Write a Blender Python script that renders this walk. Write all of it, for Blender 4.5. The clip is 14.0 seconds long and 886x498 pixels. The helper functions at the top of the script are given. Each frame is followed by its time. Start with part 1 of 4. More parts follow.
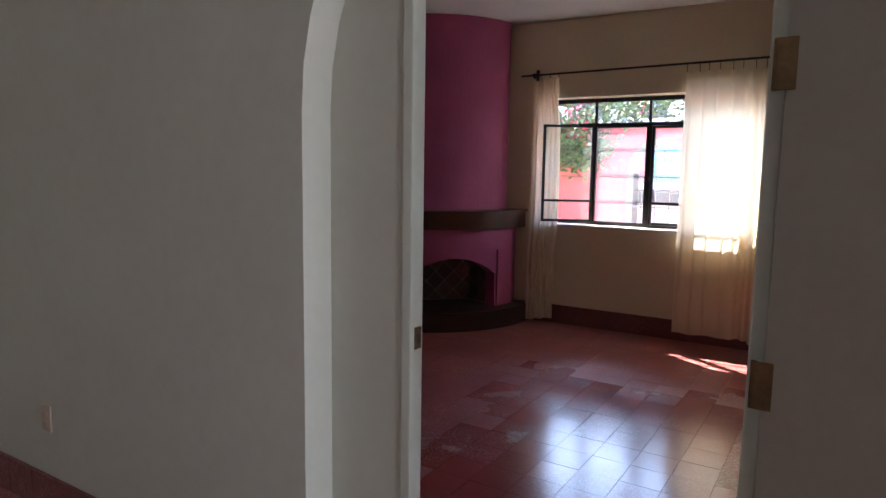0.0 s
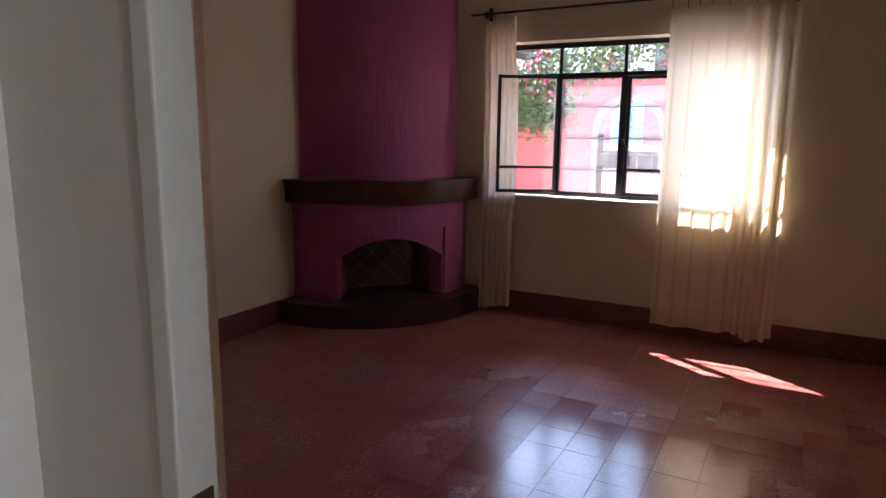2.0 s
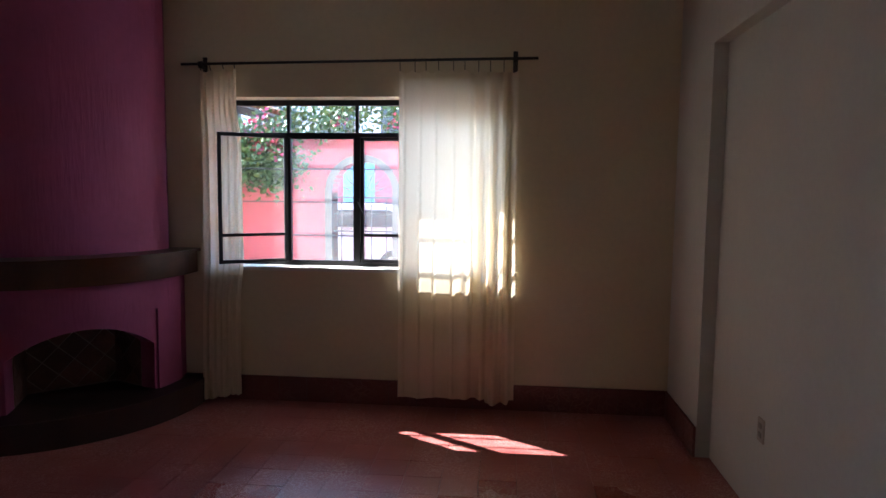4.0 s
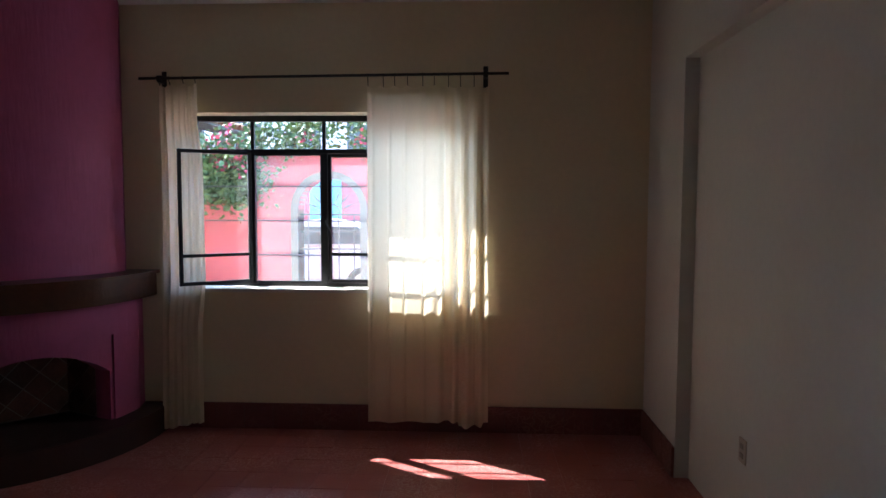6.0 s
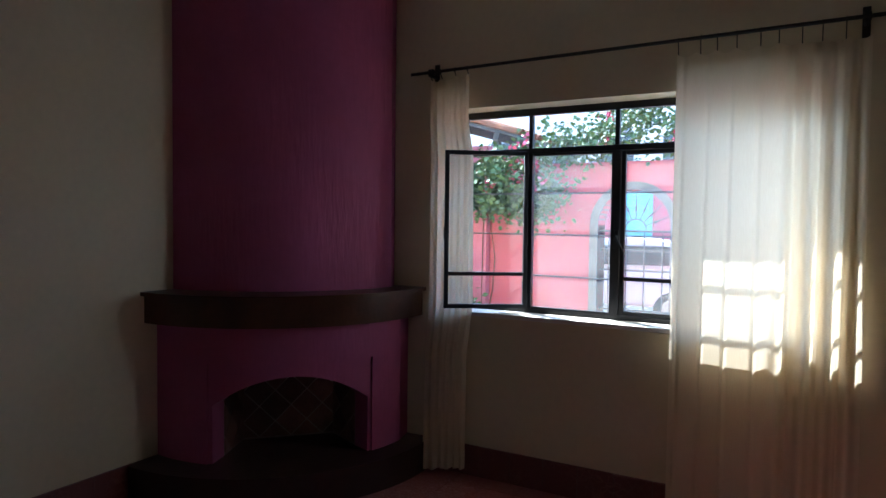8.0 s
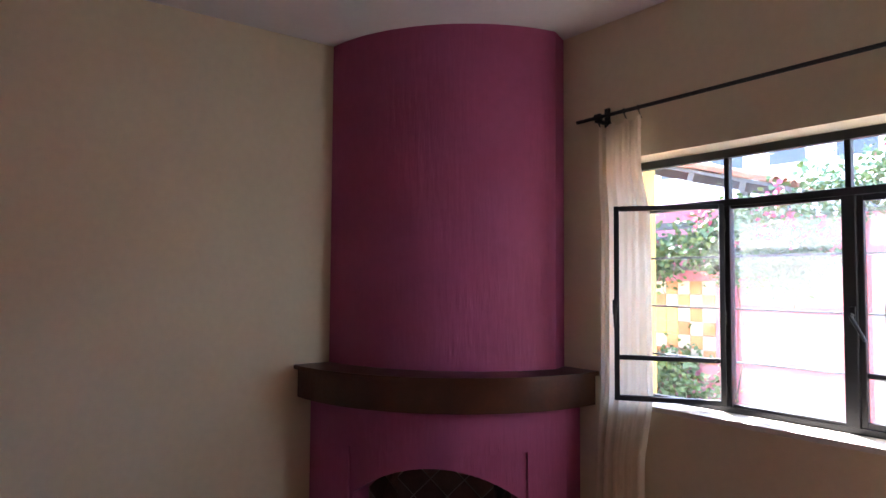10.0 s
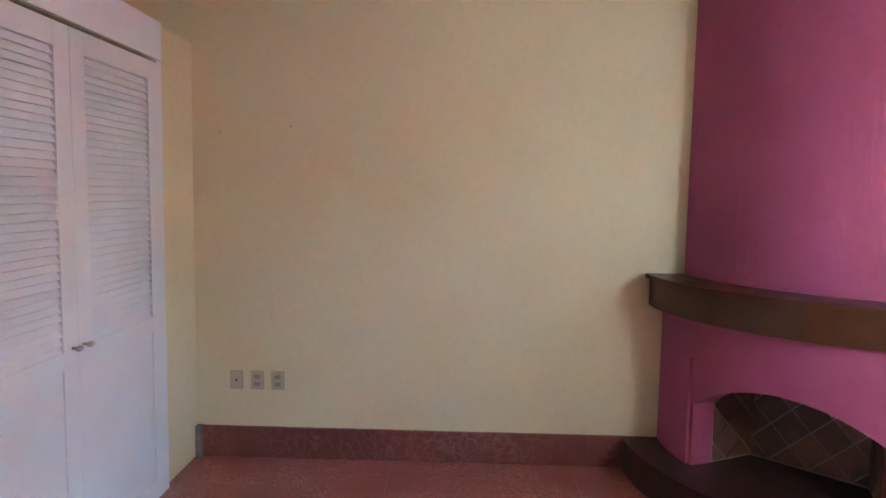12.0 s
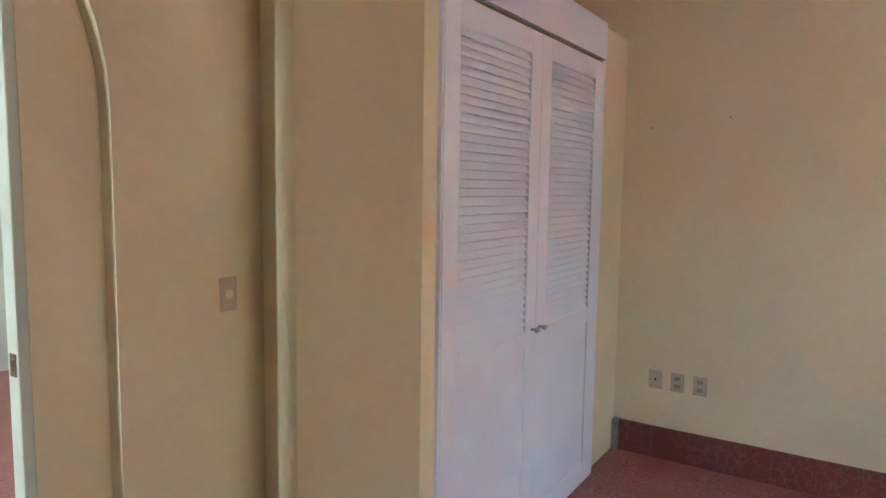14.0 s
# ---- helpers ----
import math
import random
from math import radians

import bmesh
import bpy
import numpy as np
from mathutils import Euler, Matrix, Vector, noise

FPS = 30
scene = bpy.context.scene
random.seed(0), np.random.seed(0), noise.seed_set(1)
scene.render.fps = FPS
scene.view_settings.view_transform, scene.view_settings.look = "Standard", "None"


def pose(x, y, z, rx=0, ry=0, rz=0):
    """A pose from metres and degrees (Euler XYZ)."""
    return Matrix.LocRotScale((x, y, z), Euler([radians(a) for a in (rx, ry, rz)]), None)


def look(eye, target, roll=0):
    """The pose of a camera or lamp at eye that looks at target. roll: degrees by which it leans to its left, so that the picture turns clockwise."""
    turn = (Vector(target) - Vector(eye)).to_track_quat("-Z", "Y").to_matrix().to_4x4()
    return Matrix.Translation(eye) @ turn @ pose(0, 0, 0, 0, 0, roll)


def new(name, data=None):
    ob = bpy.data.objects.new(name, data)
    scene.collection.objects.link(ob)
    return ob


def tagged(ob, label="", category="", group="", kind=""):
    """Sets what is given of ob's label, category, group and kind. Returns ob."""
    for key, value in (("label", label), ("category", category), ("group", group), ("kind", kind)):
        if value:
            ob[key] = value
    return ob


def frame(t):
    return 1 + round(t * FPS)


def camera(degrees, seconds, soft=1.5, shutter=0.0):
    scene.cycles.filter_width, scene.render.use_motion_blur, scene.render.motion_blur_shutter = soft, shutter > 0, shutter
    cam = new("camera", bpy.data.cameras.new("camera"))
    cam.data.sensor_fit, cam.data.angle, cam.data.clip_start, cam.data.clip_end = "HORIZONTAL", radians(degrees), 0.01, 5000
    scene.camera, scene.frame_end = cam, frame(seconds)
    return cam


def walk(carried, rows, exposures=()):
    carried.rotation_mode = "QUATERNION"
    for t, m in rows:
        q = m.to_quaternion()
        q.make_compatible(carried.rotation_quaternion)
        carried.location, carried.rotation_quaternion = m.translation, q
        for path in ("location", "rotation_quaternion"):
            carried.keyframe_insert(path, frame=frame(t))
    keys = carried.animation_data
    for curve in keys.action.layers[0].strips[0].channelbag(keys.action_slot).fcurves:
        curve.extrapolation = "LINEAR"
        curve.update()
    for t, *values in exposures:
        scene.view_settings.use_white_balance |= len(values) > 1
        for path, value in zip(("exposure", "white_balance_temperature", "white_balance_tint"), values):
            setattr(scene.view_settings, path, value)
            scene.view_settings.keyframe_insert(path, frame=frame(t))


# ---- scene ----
cam = camera(68.4, 14.0)
PATH = [
    (0, (-0.412, 2.037, 1.498), (-1.463, 3.721, 1.258), 0.9),
    (0.5, (-0.489, 2.266, 1.475), (-1.433, 3.99, 1.108), 0.1),
    (1, (-0.574, 2.529, 1.496), (-1.51, 4.25, 1.09), 0.5),
    (1.5, (-0.735, 2.792, 1.507), (-1.673, 4.511, 1.102), 0.6),
    (2, (-0.824, 3.041, 1.5), (-1.756, 4.775, 1.145), 0.7),
    (2.5, (-0.908, 3.285, 1.497), (-1.827, 5.034, 1.186), 0.8),
    (3, (-0.97, 3.439, 1.525), (-1.754, 5.26, 1.262), 0.7),
    (3.5, (-0.94, 3.5, 1.536), (-1.382, 5.44, 1.329), 0.9),
    (3.7, (-0.946, 3.501, 1.549), (-1.261, 5.466, 1.354), 0.9),
    (5.8, (-0.984, 3.602, 1.577), (-0.957, 5.597, 1.444), 0.1),
    (6, (-0.99, 3.62, 1.574), (-1.08, 5.613, 1.441), 0.2),
    (6.5, (-1.012, 3.767, 1.531), (-1.325, 5.739, 1.409), 0.4),
    (7, (-1.051, 4.036, 1.526), (-1.643, 5.941, 1.384), 0.4),
    (7.5, (-1.059, 4.327, 1.515), (-1.978, 6.097, 1.37), 0.8),
    (8, (-1.088, 4.595, 1.528), (-2.073, 6.334, 1.445), 0.7),
    (8.2, (-1.052, 4.684, 1.532), (-2.072, 6.404, 1.483), 0.8),
    (10.3, (-0.908, 5.484, 1.589), (-2.599, 6.549, 1.646), 0.6),
    (10.5, (-0.875, 5.561, 1.578), (-2.63, 6.52, 1.582), 0.5),
    (11, (-0.886, 5.72, 1.547), (-2.751, 6.441, 1.487), 0.4),
    (11.5, (-0.749, 5.773, 1.533), (-2.704, 6.183, 1.424), 1.0),
    (12, (-0.659, 5.85, 1.558), (-2.65, 5.8, 1.381), 1.0),
    (12.5, (-0.616, 5.745, 1.538), (-2.543, 5.256, 1.322), 0.9),
    (13, (-0.641, 5.667, 1.551), (-2.455, 4.856, 1.329), 0.9),
    (13.5, (-0.62, 5.658, 1.566), (-2.366, 4.707, 1.35), 1.0),
    (14, (-0.615, 5.532, 1.527), (-2.283, 4.446, 1.334), 0.8),
]
EXPOSURES = [(0, 4.0, 6200, 20), (2, 3.8, 6300, 24), (3, 3.7, 5800, 15), (3.7, 3.5, 5650, 13), (6, 3.45, 5550, 9), (7, 3.05, 5350, 6), (7.5, 3.0, 5300, 5), (8.2, 3.25, 5350, 8), (10.3, 4.7, 5950, 20), (11, 5.3, 5950, 15), (12, 5.95, 5900, 3), (14, 5.85, 5950, -2)]
walk(cam, [(t, look(eye, target, roll)) for t, eye, target, roll in PATH], EXPOSURES)


# ---- world and light ----
SUN_WAY = Vector((0.841, -0.520, -1.0)).normalized()
world = bpy.data.worlds.new("world")
scene.world = world
world.use_nodes = True
wn = world.node_tree.nodes
sky = wn.new("ShaderNodeTexSky")
sky.sky_type, sky.sun_disc = "NISHITA", False
sky.sun_elevation, sky.sun_rotation = radians(45.3), radians(-58.3)
wn["Background"].inputs["Strength"].default_value = 0.15
world.node_tree.links.new(sky.outputs[0], wn["Background"].inputs["Color"])

sun_data = bpy.data.lights.new("sun", "SUN")
sun_data.energy, sun_data.angle, sun_data.color = 2.5, radians(0.5), (1.0, 0.93, 0.82)
sun = new("sun", sun_data)
sun.matrix_world = look(Vector((0, 0, 12)) - SUN_WAY * 8, Vector((0, 0, 12)))


def area_lamp(name, at, to, w, h, watts, color):
    data = bpy.data.lights.new(name, "AREA")
    data.shape, data.size, data.size_y, data.energy, data.color = "RECTANGLE", w, h, watts, color
    ob = new(name, data)
    ob.matrix_world = look(at, to)
    return ob


# fill lamps added for sky light: window's curtained end, hall's unseen east end
area_lamp("window_sky_fill", (-1.36, 8.23, 1.5), (-1.8, 6.0, 1.2), 0.62, 1.05, 0.58, (0.82, 0.92, 1.0))
area_lamp("hall_sky_fill", (3.3, 2.6, 1.5), (-1.5, 3.3, 1.4), 0.5, 1.9, 4.6, (0.90, 0.98, 1.0))

# ---- materials ----


def material(name, color, rough=0.6, vary=0.12, scale=6.0, bump=0.1, bump_scale=60.0, metal=0.0, spec=0.5, stain=None, per_object=0.0):
    """A surface with broad blotches, fine grain and relief."""
    m = bpy.data.materials.new(name)
    m.use_nodes = True
    nt = m.node_tree
    n, l = nt.nodes, nt.links
    b = n["Principled BSDF"]
    tc = n.new("ShaderNodeNewGeometry")
    big = n.new("ShaderNodeTexNoise")
    big.inputs["Scale"].default_value, big.inputs["Detail"].default_value = scale, 5
    l.new(tc.outputs["Position"], big.inputs["Vector"])
    fine = n.new("ShaderNodeTexNoise")
    fine.inputs["Scale"].default_value, fine.inputs["Detail"].default_value = bump_scale, 4
    l.new(tc.outputs["Position"], fine.inputs["Vector"])
    ramp = n.new("ShaderNodeMix")
    ramp.data_type = "RGBA"
    c2 = stain if stain else tuple(c * (1 - vary * 2) for c in color)
    ramp.inputs[6].default_value, ramp.inputs[7].default_value = (*color, 1), (*c2, 1)
    mr = n.new("ShaderNodeMapRange")
    mr.inputs["From Min"].default_value, mr.inputs["From Max"].default_value = 0.35, 0.75
    l.new(big.outputs["Fac"], mr.inputs["Value"])
    l.new(mr.outputs[0], ramp.inputs[0])
    grain = n.new("ShaderNodeMix")
    grain.data_type, grain.blend_type = "RGBA", "MULTIPLY"
    grain.inputs[0].default_value = min(1.0, vary * 2)
    l.new(ramp.outputs[2], grain.inputs[6])
    gr = n.new("ShaderNodeMapRange")
    gr.inputs["From Min"].default_value, gr.inputs["From Max"].default_value, gr.inputs["To Min"].default_value = 0.3, 0.7, 0.55
    l.new(fine.outputs["Fac"], gr.inputs["Value"])
    l.new(gr.outputs[0], grain.inputs[7])
    out = grain.outputs[2]
    if per_object:
        oi = n.new("ShaderNodeObjectInfo")
        hsv = n.new("ShaderNodeHueSaturation")
        pr = n.new("ShaderNodeMapRange")
        pr.inputs["To Min"].default_value, pr.inputs["To Max"].default_value = 1 - per_object, 1 + per_object
        l.new(oi.outputs["Random"], pr.inputs["Value"])
        l.new(pr.outputs[0], hsv.inputs["Value"])
        l.new(out, hsv.inputs["Color"])
        out = hsv.outputs[0]
    l.new(out, b.inputs["Base Color"])
    rr = n.new("ShaderNodeMapRange")
    rr.inputs["To Min"].default_value, rr.inputs["To Max"].default_value = rough * 0.85, min(1, rough * 1.2)
    l.new(big.outputs["Fac"], rr.inputs["Value"])
    l.new(rr.outputs[0], b.inputs["Roughness"])
    b.inputs["Metallic"].default_value = metal
    b.inputs["Specular IOR Level"].default_value = spec
    if bump:
        bp = n.new("ShaderNodeBump")
        bp.inputs["Strength"].default_value, bp.inputs["Distance"].default_value = bump, 0.01
        l.new(fine.outputs["Fac"], bp.inputs["Height"])
        l.new(bp.outputs[0], b.inputs["Normal"])
    return m


CREAM = material("cream_plaster", (0.76, 0.665, 0.465), 0.55, 0.05, 1.6, 0.12, 25, stain=(0.72, 0.615, 0.42))
HALL = material("hall_plaster", (0.58, 0.585, 0.51), 0.6, 0.05, 1.6, 0.12, 25, stain=(0.54, 0.54, 0.47))
JAMB = material("pale_green_jamb_paint", (0.62, 0.66, 0.58), 0.5, 0.05, 3, 0.15, 25)
LEAFPAINT = material("grey_door_paint", (0.36, 0.34, 0.29), 0.5, 0.06, 3, 0.1, 40)
CEIL = material("ceiling_paint", (0.80, 0.78, 0.76), 0.7, 0.04, 1.5, 0.1, 30)
WHITE_WALL = material("white_wall_paint", (0.74, 0.71, 0.64), 0.6, 0.04, 1.5, 0.1, 30)
MAGENTA = material("magenta_stucco", (0.42, 0.085, 0.20), 0.65, 0.08, 3, 0.5, 22, stain=(0.37, 0.072, 0.17))
WOOD = material("dark_mantel_wood", (0.105, 0.034, 0.015), 0.3, 0.25, 5, 0.2, 40, spec=0.3)
HEARTH = material("dark_hearth_cement", (0.055, 0.024, 0.019), 0.35, 0.2, 5, 0.2, 40)
STEEL = material("black_steel", (0.012, 0.012, 0.014), 0.45, 0.1, 20, 0.15, 120)
BAR = material("grey_bar_paint", (0.12, 0.12, 0.13), 0.5, 0.1, 20, 0.1, 120)
WHITE = material("white_door_paint", (0.78, 0.80, 0.90), 0.4, 0.03, 4, 0.06, 60)
BRASS = material("aged_brass", (0.22, 0.14, 0.07), 0.45, 0.25, 20, 0.2, 90, metal=0.8)
KNOB = material("dull_knob_metal", (0.50, 0.47, 0.45), 0.45, 0.1, 20, 0.1, 90, metal=0.5)
PLASTIC = material("beige_plastic", (0.52, 0.43, 0.34), 0.4, 0.04, 20, 0.0)
SOCKET = material("darker_beige_plastic", (0.33, 0.27, 0.22), 0.45, 0.05, 20, 0.0)
DARK = material("dark_socket", (0.05, 0.04, 0.04), 0.5, 0.05, 20, 0.0)
SOOT = material("sooty_firebrick", (0.05, 0.032, 0.026), 0.7, 0.25, 8, 0.4, 40)
DIAMOND = material("terracotta_diamond_tile", (0.21, 0.095, 0.07), 0.4, 0.25, 9, 0.2, 50, per_object=0.35)
FIREGROUT = material("pale_firebox_grout", (0.36, 0.29, 0.25), 0.8, 0.15, 20, 0.3, 80)
GROUT = material("pale_grout", (0.17, 0.13, 0.11), 0.8, 0.15, 20, 0.3, 80)
REDWALL = material("red_street_wall", (0.58, 0.10, 0.13), 0.7, 0.15, 1.2, 0.3, 15, stain=(0.50, 0.13, 0.16))
PINKWALL = material("pink_house_wall", (0.56, 0.17, 0.24), 0.7, 0.1, 1.5, 0.3, 15)
STONE = material("grey_stone", (0.25, 0.23, 0.22), 0.7, 0.2, 4, 0.4, 30)
YELLOW = material("yellow_outer_paint", (0.75, 0.50, 0.13), 0.7, 0.08, 2, 0.2, 20)
# paving colour raised to bounce more sunlight up into the room
PATIO = material("patio_paving", (0.56, 0.51, 0.46), 0.8, 0.15, 2, 0.3, 15)
ROAD = material("asphalt", (0.055, 0.055, 0.058), 0.85, 0.2, 2, 0.4, 40)
ROOFTILE = material("clay_roof_tile", (0.34, 0.12, 0.055), 0.75, 0.2, 4, 0.3, 30, per_object=0.25)
BEAM = material("grey_timber", (0.10, 0.09, 0.09), 0.7, 0.2, 8, 0.2, 40)
LEAF = material("bougainvillea_leaf", (0.07, 0.14, 0.035), 0.5, 0.3, 5, 0.0, stain=(0.12, 0.17, 0.05))
FLOWER = material("pink_bract", (0.62, 0.07, 0.16), 0.6, 0.15, 8, 0.0)
BARK = material("bark", (0.12, 0.085, 0.06), 0.9, 0.2, 12, 0.5, 40)
CARPAINT = material("white_car_paint", (0.75, 0.76, 0.78), 0.25, 0.02, 5, 0.0)
TYRE = material("tyre_rubber", (0.02, 0.02, 0.02), 0.8, 0.1, 10, 0.1)
CARGLASS = material("dark_car_glass", (0.03, 0.035, 0.045), 0.08, 0.02, 5, 0.0)
CHROME = material("wheel_alloy", (0.45, 0.45, 0.47), 0.3, 0.05, 10, 0.0, metal=0.9)
TURQ = material("turquoise_paint", (0.18, 0.52, 0.56), 0.6, 0.06, 3, 0.1)
PALEWALL = material("pale_far_wall", (0.72, 0.72, 0.74), 0.8, 0.06, 1, 0.1)


def glass_material(name, d0, d1):
    """Old window glass, thin, with a little dust that catches the sun."""
    m = bpy.data.materials.new(name)
    m.use_nodes = True
    n, l = m.node_tree.nodes, m.node_tree.links
    n.remove(n["Principled BSDF"])
    out = n["Material Output"]
    clear = n.new("ShaderNodeBsdfTransparent")
    clear.inputs["Color"].default_value = (0.93, 0.96, 0.95, 1)
    gloss = n.new("ShaderNodeBsdfGlossy")
    gloss.inputs["Roughness"].default_value = 0.03
    fr = n.new("ShaderNodeFresnel")
    fr.inputs["IOR"].default_value = 1.35
    m1 = n.new("ShaderNodeMixShader")
    l.new(fr.outputs[0], m1.inputs[0])
    l.new(clear.outputs[0], m1.inputs[1])
    l.new(gloss.outputs[0], m1.inputs[2])
    dust = n.new("ShaderNodeBsdfTranslucent")
    dust.inputs["Color"].default_value = (0.75, 0.78, 0.78, 1)
    noise_tex = n.new("ShaderNodeTexNoise")
    noise_tex.inputs["Scale"].default_value = 7.0
    geo = n.new("ShaderNodeNewGeometry")
    l.new(geo.outputs["Position"], noise_tex.inputs["Vector"])
    mr = n.new("ShaderNodeMapRange")
    mr.inputs["To Min"].default_value, mr.inputs["To Max"].default_value = d0, d1
    l.new(noise_tex.outputs["Fac"], mr.inputs["Value"])
    m2 = n.new("ShaderNodeMixShader")
    l.new(mr.outputs[0], m2.inputs[0])
    l.new(m1.outputs[0], m2.inputs[1])
    l.new(dust.outputs[0], m2.inputs[2])
    l.new(m2.outputs[0], out.inputs["Surface"])
    return m


def cloth_material():
    """Thin cream curtain cloth that lets light through."""
    m = bpy.data.materials.new("cream_curtain_cloth")
    m.use_nodes = True
    n, l = m.node_tree.nodes, m.node_tree.links
    n.remove(n["Principled BSDF"])
    out = n["Material Output"]
    geo = n.new("ShaderNodeNewGeometry")
    mp = n.new("ShaderNodeMapping")
    mp.inputs["Scale"].default_value = (60, 60, 4)
    l.new(geo.outputs["Position"], mp.inputs["Vector"])
    weave = n.new("ShaderNodeTexNoise")
    weave.inputs["Scale"].default_value = 6.0
    l.new(mp.outputs[0], weave.inputs["Vector"])
    mix = n.new("ShaderNodeMix")
    mix.data_type = "RGBA"
    mix.inputs[6].default_value, mix.inputs[7].default_value = (0.88, 0.79, 0.62, 1), (0.80, 0.69, 0.51, 1)
    l.new(weave.outputs["Fac"], mix.inputs[0])
    dif = n.new("ShaderNodeBsdfDiffuse")
    tr = n.new("ShaderNodeBsdfTranslucent")
    l.new(mix.outputs[2], dif.inputs["Color"])
    l.new(mix.outputs[2], tr.inputs["Color"])
    bump = n.new("ShaderNodeBump")
    bump.inputs["Strength"].default_value, bump.inputs["Distance"].default_value = 0.15, 0.003
    l.new(weave.outputs["Fac"], bump.inputs["Height"])
    l.new(bump.outputs[0], dif.inputs["Normal"])
    ms = n.new("ShaderNodeMixShader")
    ms.inputs[0].default_value = 0.38
    l.new(dif.outputs[0], ms.inputs[1])
    l.new(tr.outputs[0], ms.inputs[2])
    l.new(ms.outputs[0], out.inputs["Surface"])
    return m


def floor_material(name, scuff, r0, r1, value=1.0, veins=34.0):
    """Red cement tile with pale worm-like scuffs and worn patches."""
    m = bpy.data.materials.new(name)
    m.use_nodes = True
    n, l = m.node_tree.nodes, m.node_tree.links
    b = n["Principled BSDF"]
    geo = n.new("ShaderNodeNewGeometry")
    warp = n.new("ShaderNodeTexNoise")
    warp.inputs["Scale"].default_value = 9.0
    l.new(geo.outputs["Position"], warp.inputs["Vector"])
    add = n.new("ShaderNodeMix")
    add.data_type, add.blend_type = "RGBA", "LINEAR_LIGHT"
    add.inputs[0].default_value = 0.10
    l.new(geo.outputs["Position"], add.inputs[6])
    l.new(warp.outputs["Color"], add.inputs[7])
    vor = n.new("ShaderNodeTexVoronoi")
    vor.feature = "DISTANCE_TO_EDGE"
    vor.inputs["Scale"].default_value = veins
    l.new(add.outputs[2], vor.inputs["Vector"])
    vein = n.new("ShaderNodeMapRange")
    vein.inputs["From Min"].default_value, vein.inputs["From Max"].default_value = 0.02, 0.10
    vein.inputs["To Min"].default_value, vein.inputs["To Max"].default_value = 1.0, 0.0
    l.new(vor.outputs["Distance"], vein.inputs["Value"])
    patch = n.new("ShaderNodeTexNoise")
    patch.inputs["Scale"].default_value, patch.inputs["Detail"].default_value = 2.3, 6
    l.new(geo.outputs["Position"], patch.inputs["Vector"])
    pm = n.new("ShaderNodeMapRange")
    pm.inputs["From Min"].default_value, pm.inputs["From Max"].default_value, pm.inputs["To Max"].default_value = 0.38, 0.62, scuff
    l.new(patch.outputs["Fac"], pm.inputs["Value"])
    mul = n.new("ShaderNodeMath")
    mul.operation = "MULTIPLY"
    l.new(vein.outputs[0], mul.inputs[0])
    l.new(pm.outputs[0], mul.inputs[1])
    base = n.new("ShaderNodeMix")
    base.data_type = "RGBA"
    base.inputs[6].default_value, base.inputs[7].default_value = (0.29 * value, 0.066 * value, 0.060 * value, 1), (0.37 * value, 0.098 * value, 0.086 * value, 1)
    l.new(patch.outputs["Fac"], base.inputs[0])
    oi = n.new("ShaderNodeObjectInfo")
    hsv = n.new("ShaderNodeHueSaturation")
    pr = n.new("ShaderNodeMapRange")
    pr.inputs["To Min"].default_value, pr.inputs["To Max"].default_value = 0.94, 1.06
    l.new(oi.outputs["Random"], pr.inputs["Value"])
    l.new(pr.outputs[0], hsv.inputs["Value"])
    l.new(base.outputs[2], hsv.inputs["Color"])
    fin = n.new("ShaderNodeMix")
    fin.data_type = "RGBA"
    fin.inputs[7].default_value = (0.60, 0.38, 0.33, 1)
    l.new(mul.outputs[0], fin.inputs[0])
    l.new(hsv.outputs[0], fin.inputs[6])
    l.new(fin.outputs[2], b.inputs["Base Color"])
    b.inputs["Specular IOR Level"].default_value = 0.75
    rg = n.new("ShaderNodeMapRange")
    rg.inputs["To Min"].default_value, rg.inputs["To Max"].default_value = r0, r1
    l.new(patch.outputs["Fac"], rg.inputs["Value"])
    l.new(rg.outputs[0], b.inputs["Roughness"])
    bp = n.new("ShaderNodeBump")
    bp.inputs["Strength"].default_value, bp.inputs["Distance"].default_value = 0.12, 0.004
    wav = n.new("ShaderNodeTexNoise")
    wav.inputs["Scale"].default_value = 14.0
    l.new(geo.outputs["Position"], wav.inputs["Vector"])
    l.new(wav.outputs["Fac"], bp.inputs["Height"])
    l.new(bp.outputs[0], b.inputs["Normal"])
    return m


def trowelled(m, strength):
    n, l = m.node_tree.nodes, m.node_tree.links
    geo = n.new("ShaderNodeNewGeometry")
    mp = n.new("ShaderNodeMapping")
    mp.inputs["Scale"].default_value = (34, 34, 5)
    l.new(geo.outputs["Position"], mp.inputs["Vector"])
    tex = n.new("ShaderNodeTexNoise")
    tex.inputs["Scale"].default_value, tex.inputs["Detail"].default_value = 1.3, 5
    l.new(mp.outputs[0], tex.inputs["Vector"])
    bp = n.new("ShaderNodeBump")
    bp.inputs["Strength"].default_value, bp.inputs["Distance"].default_value = strength, 0.012
    l.new(tex.outputs["Fac"], bp.inputs["Height"])
    l.new(bp.outputs[0], n["Principled BSDF"].inputs["Normal"])


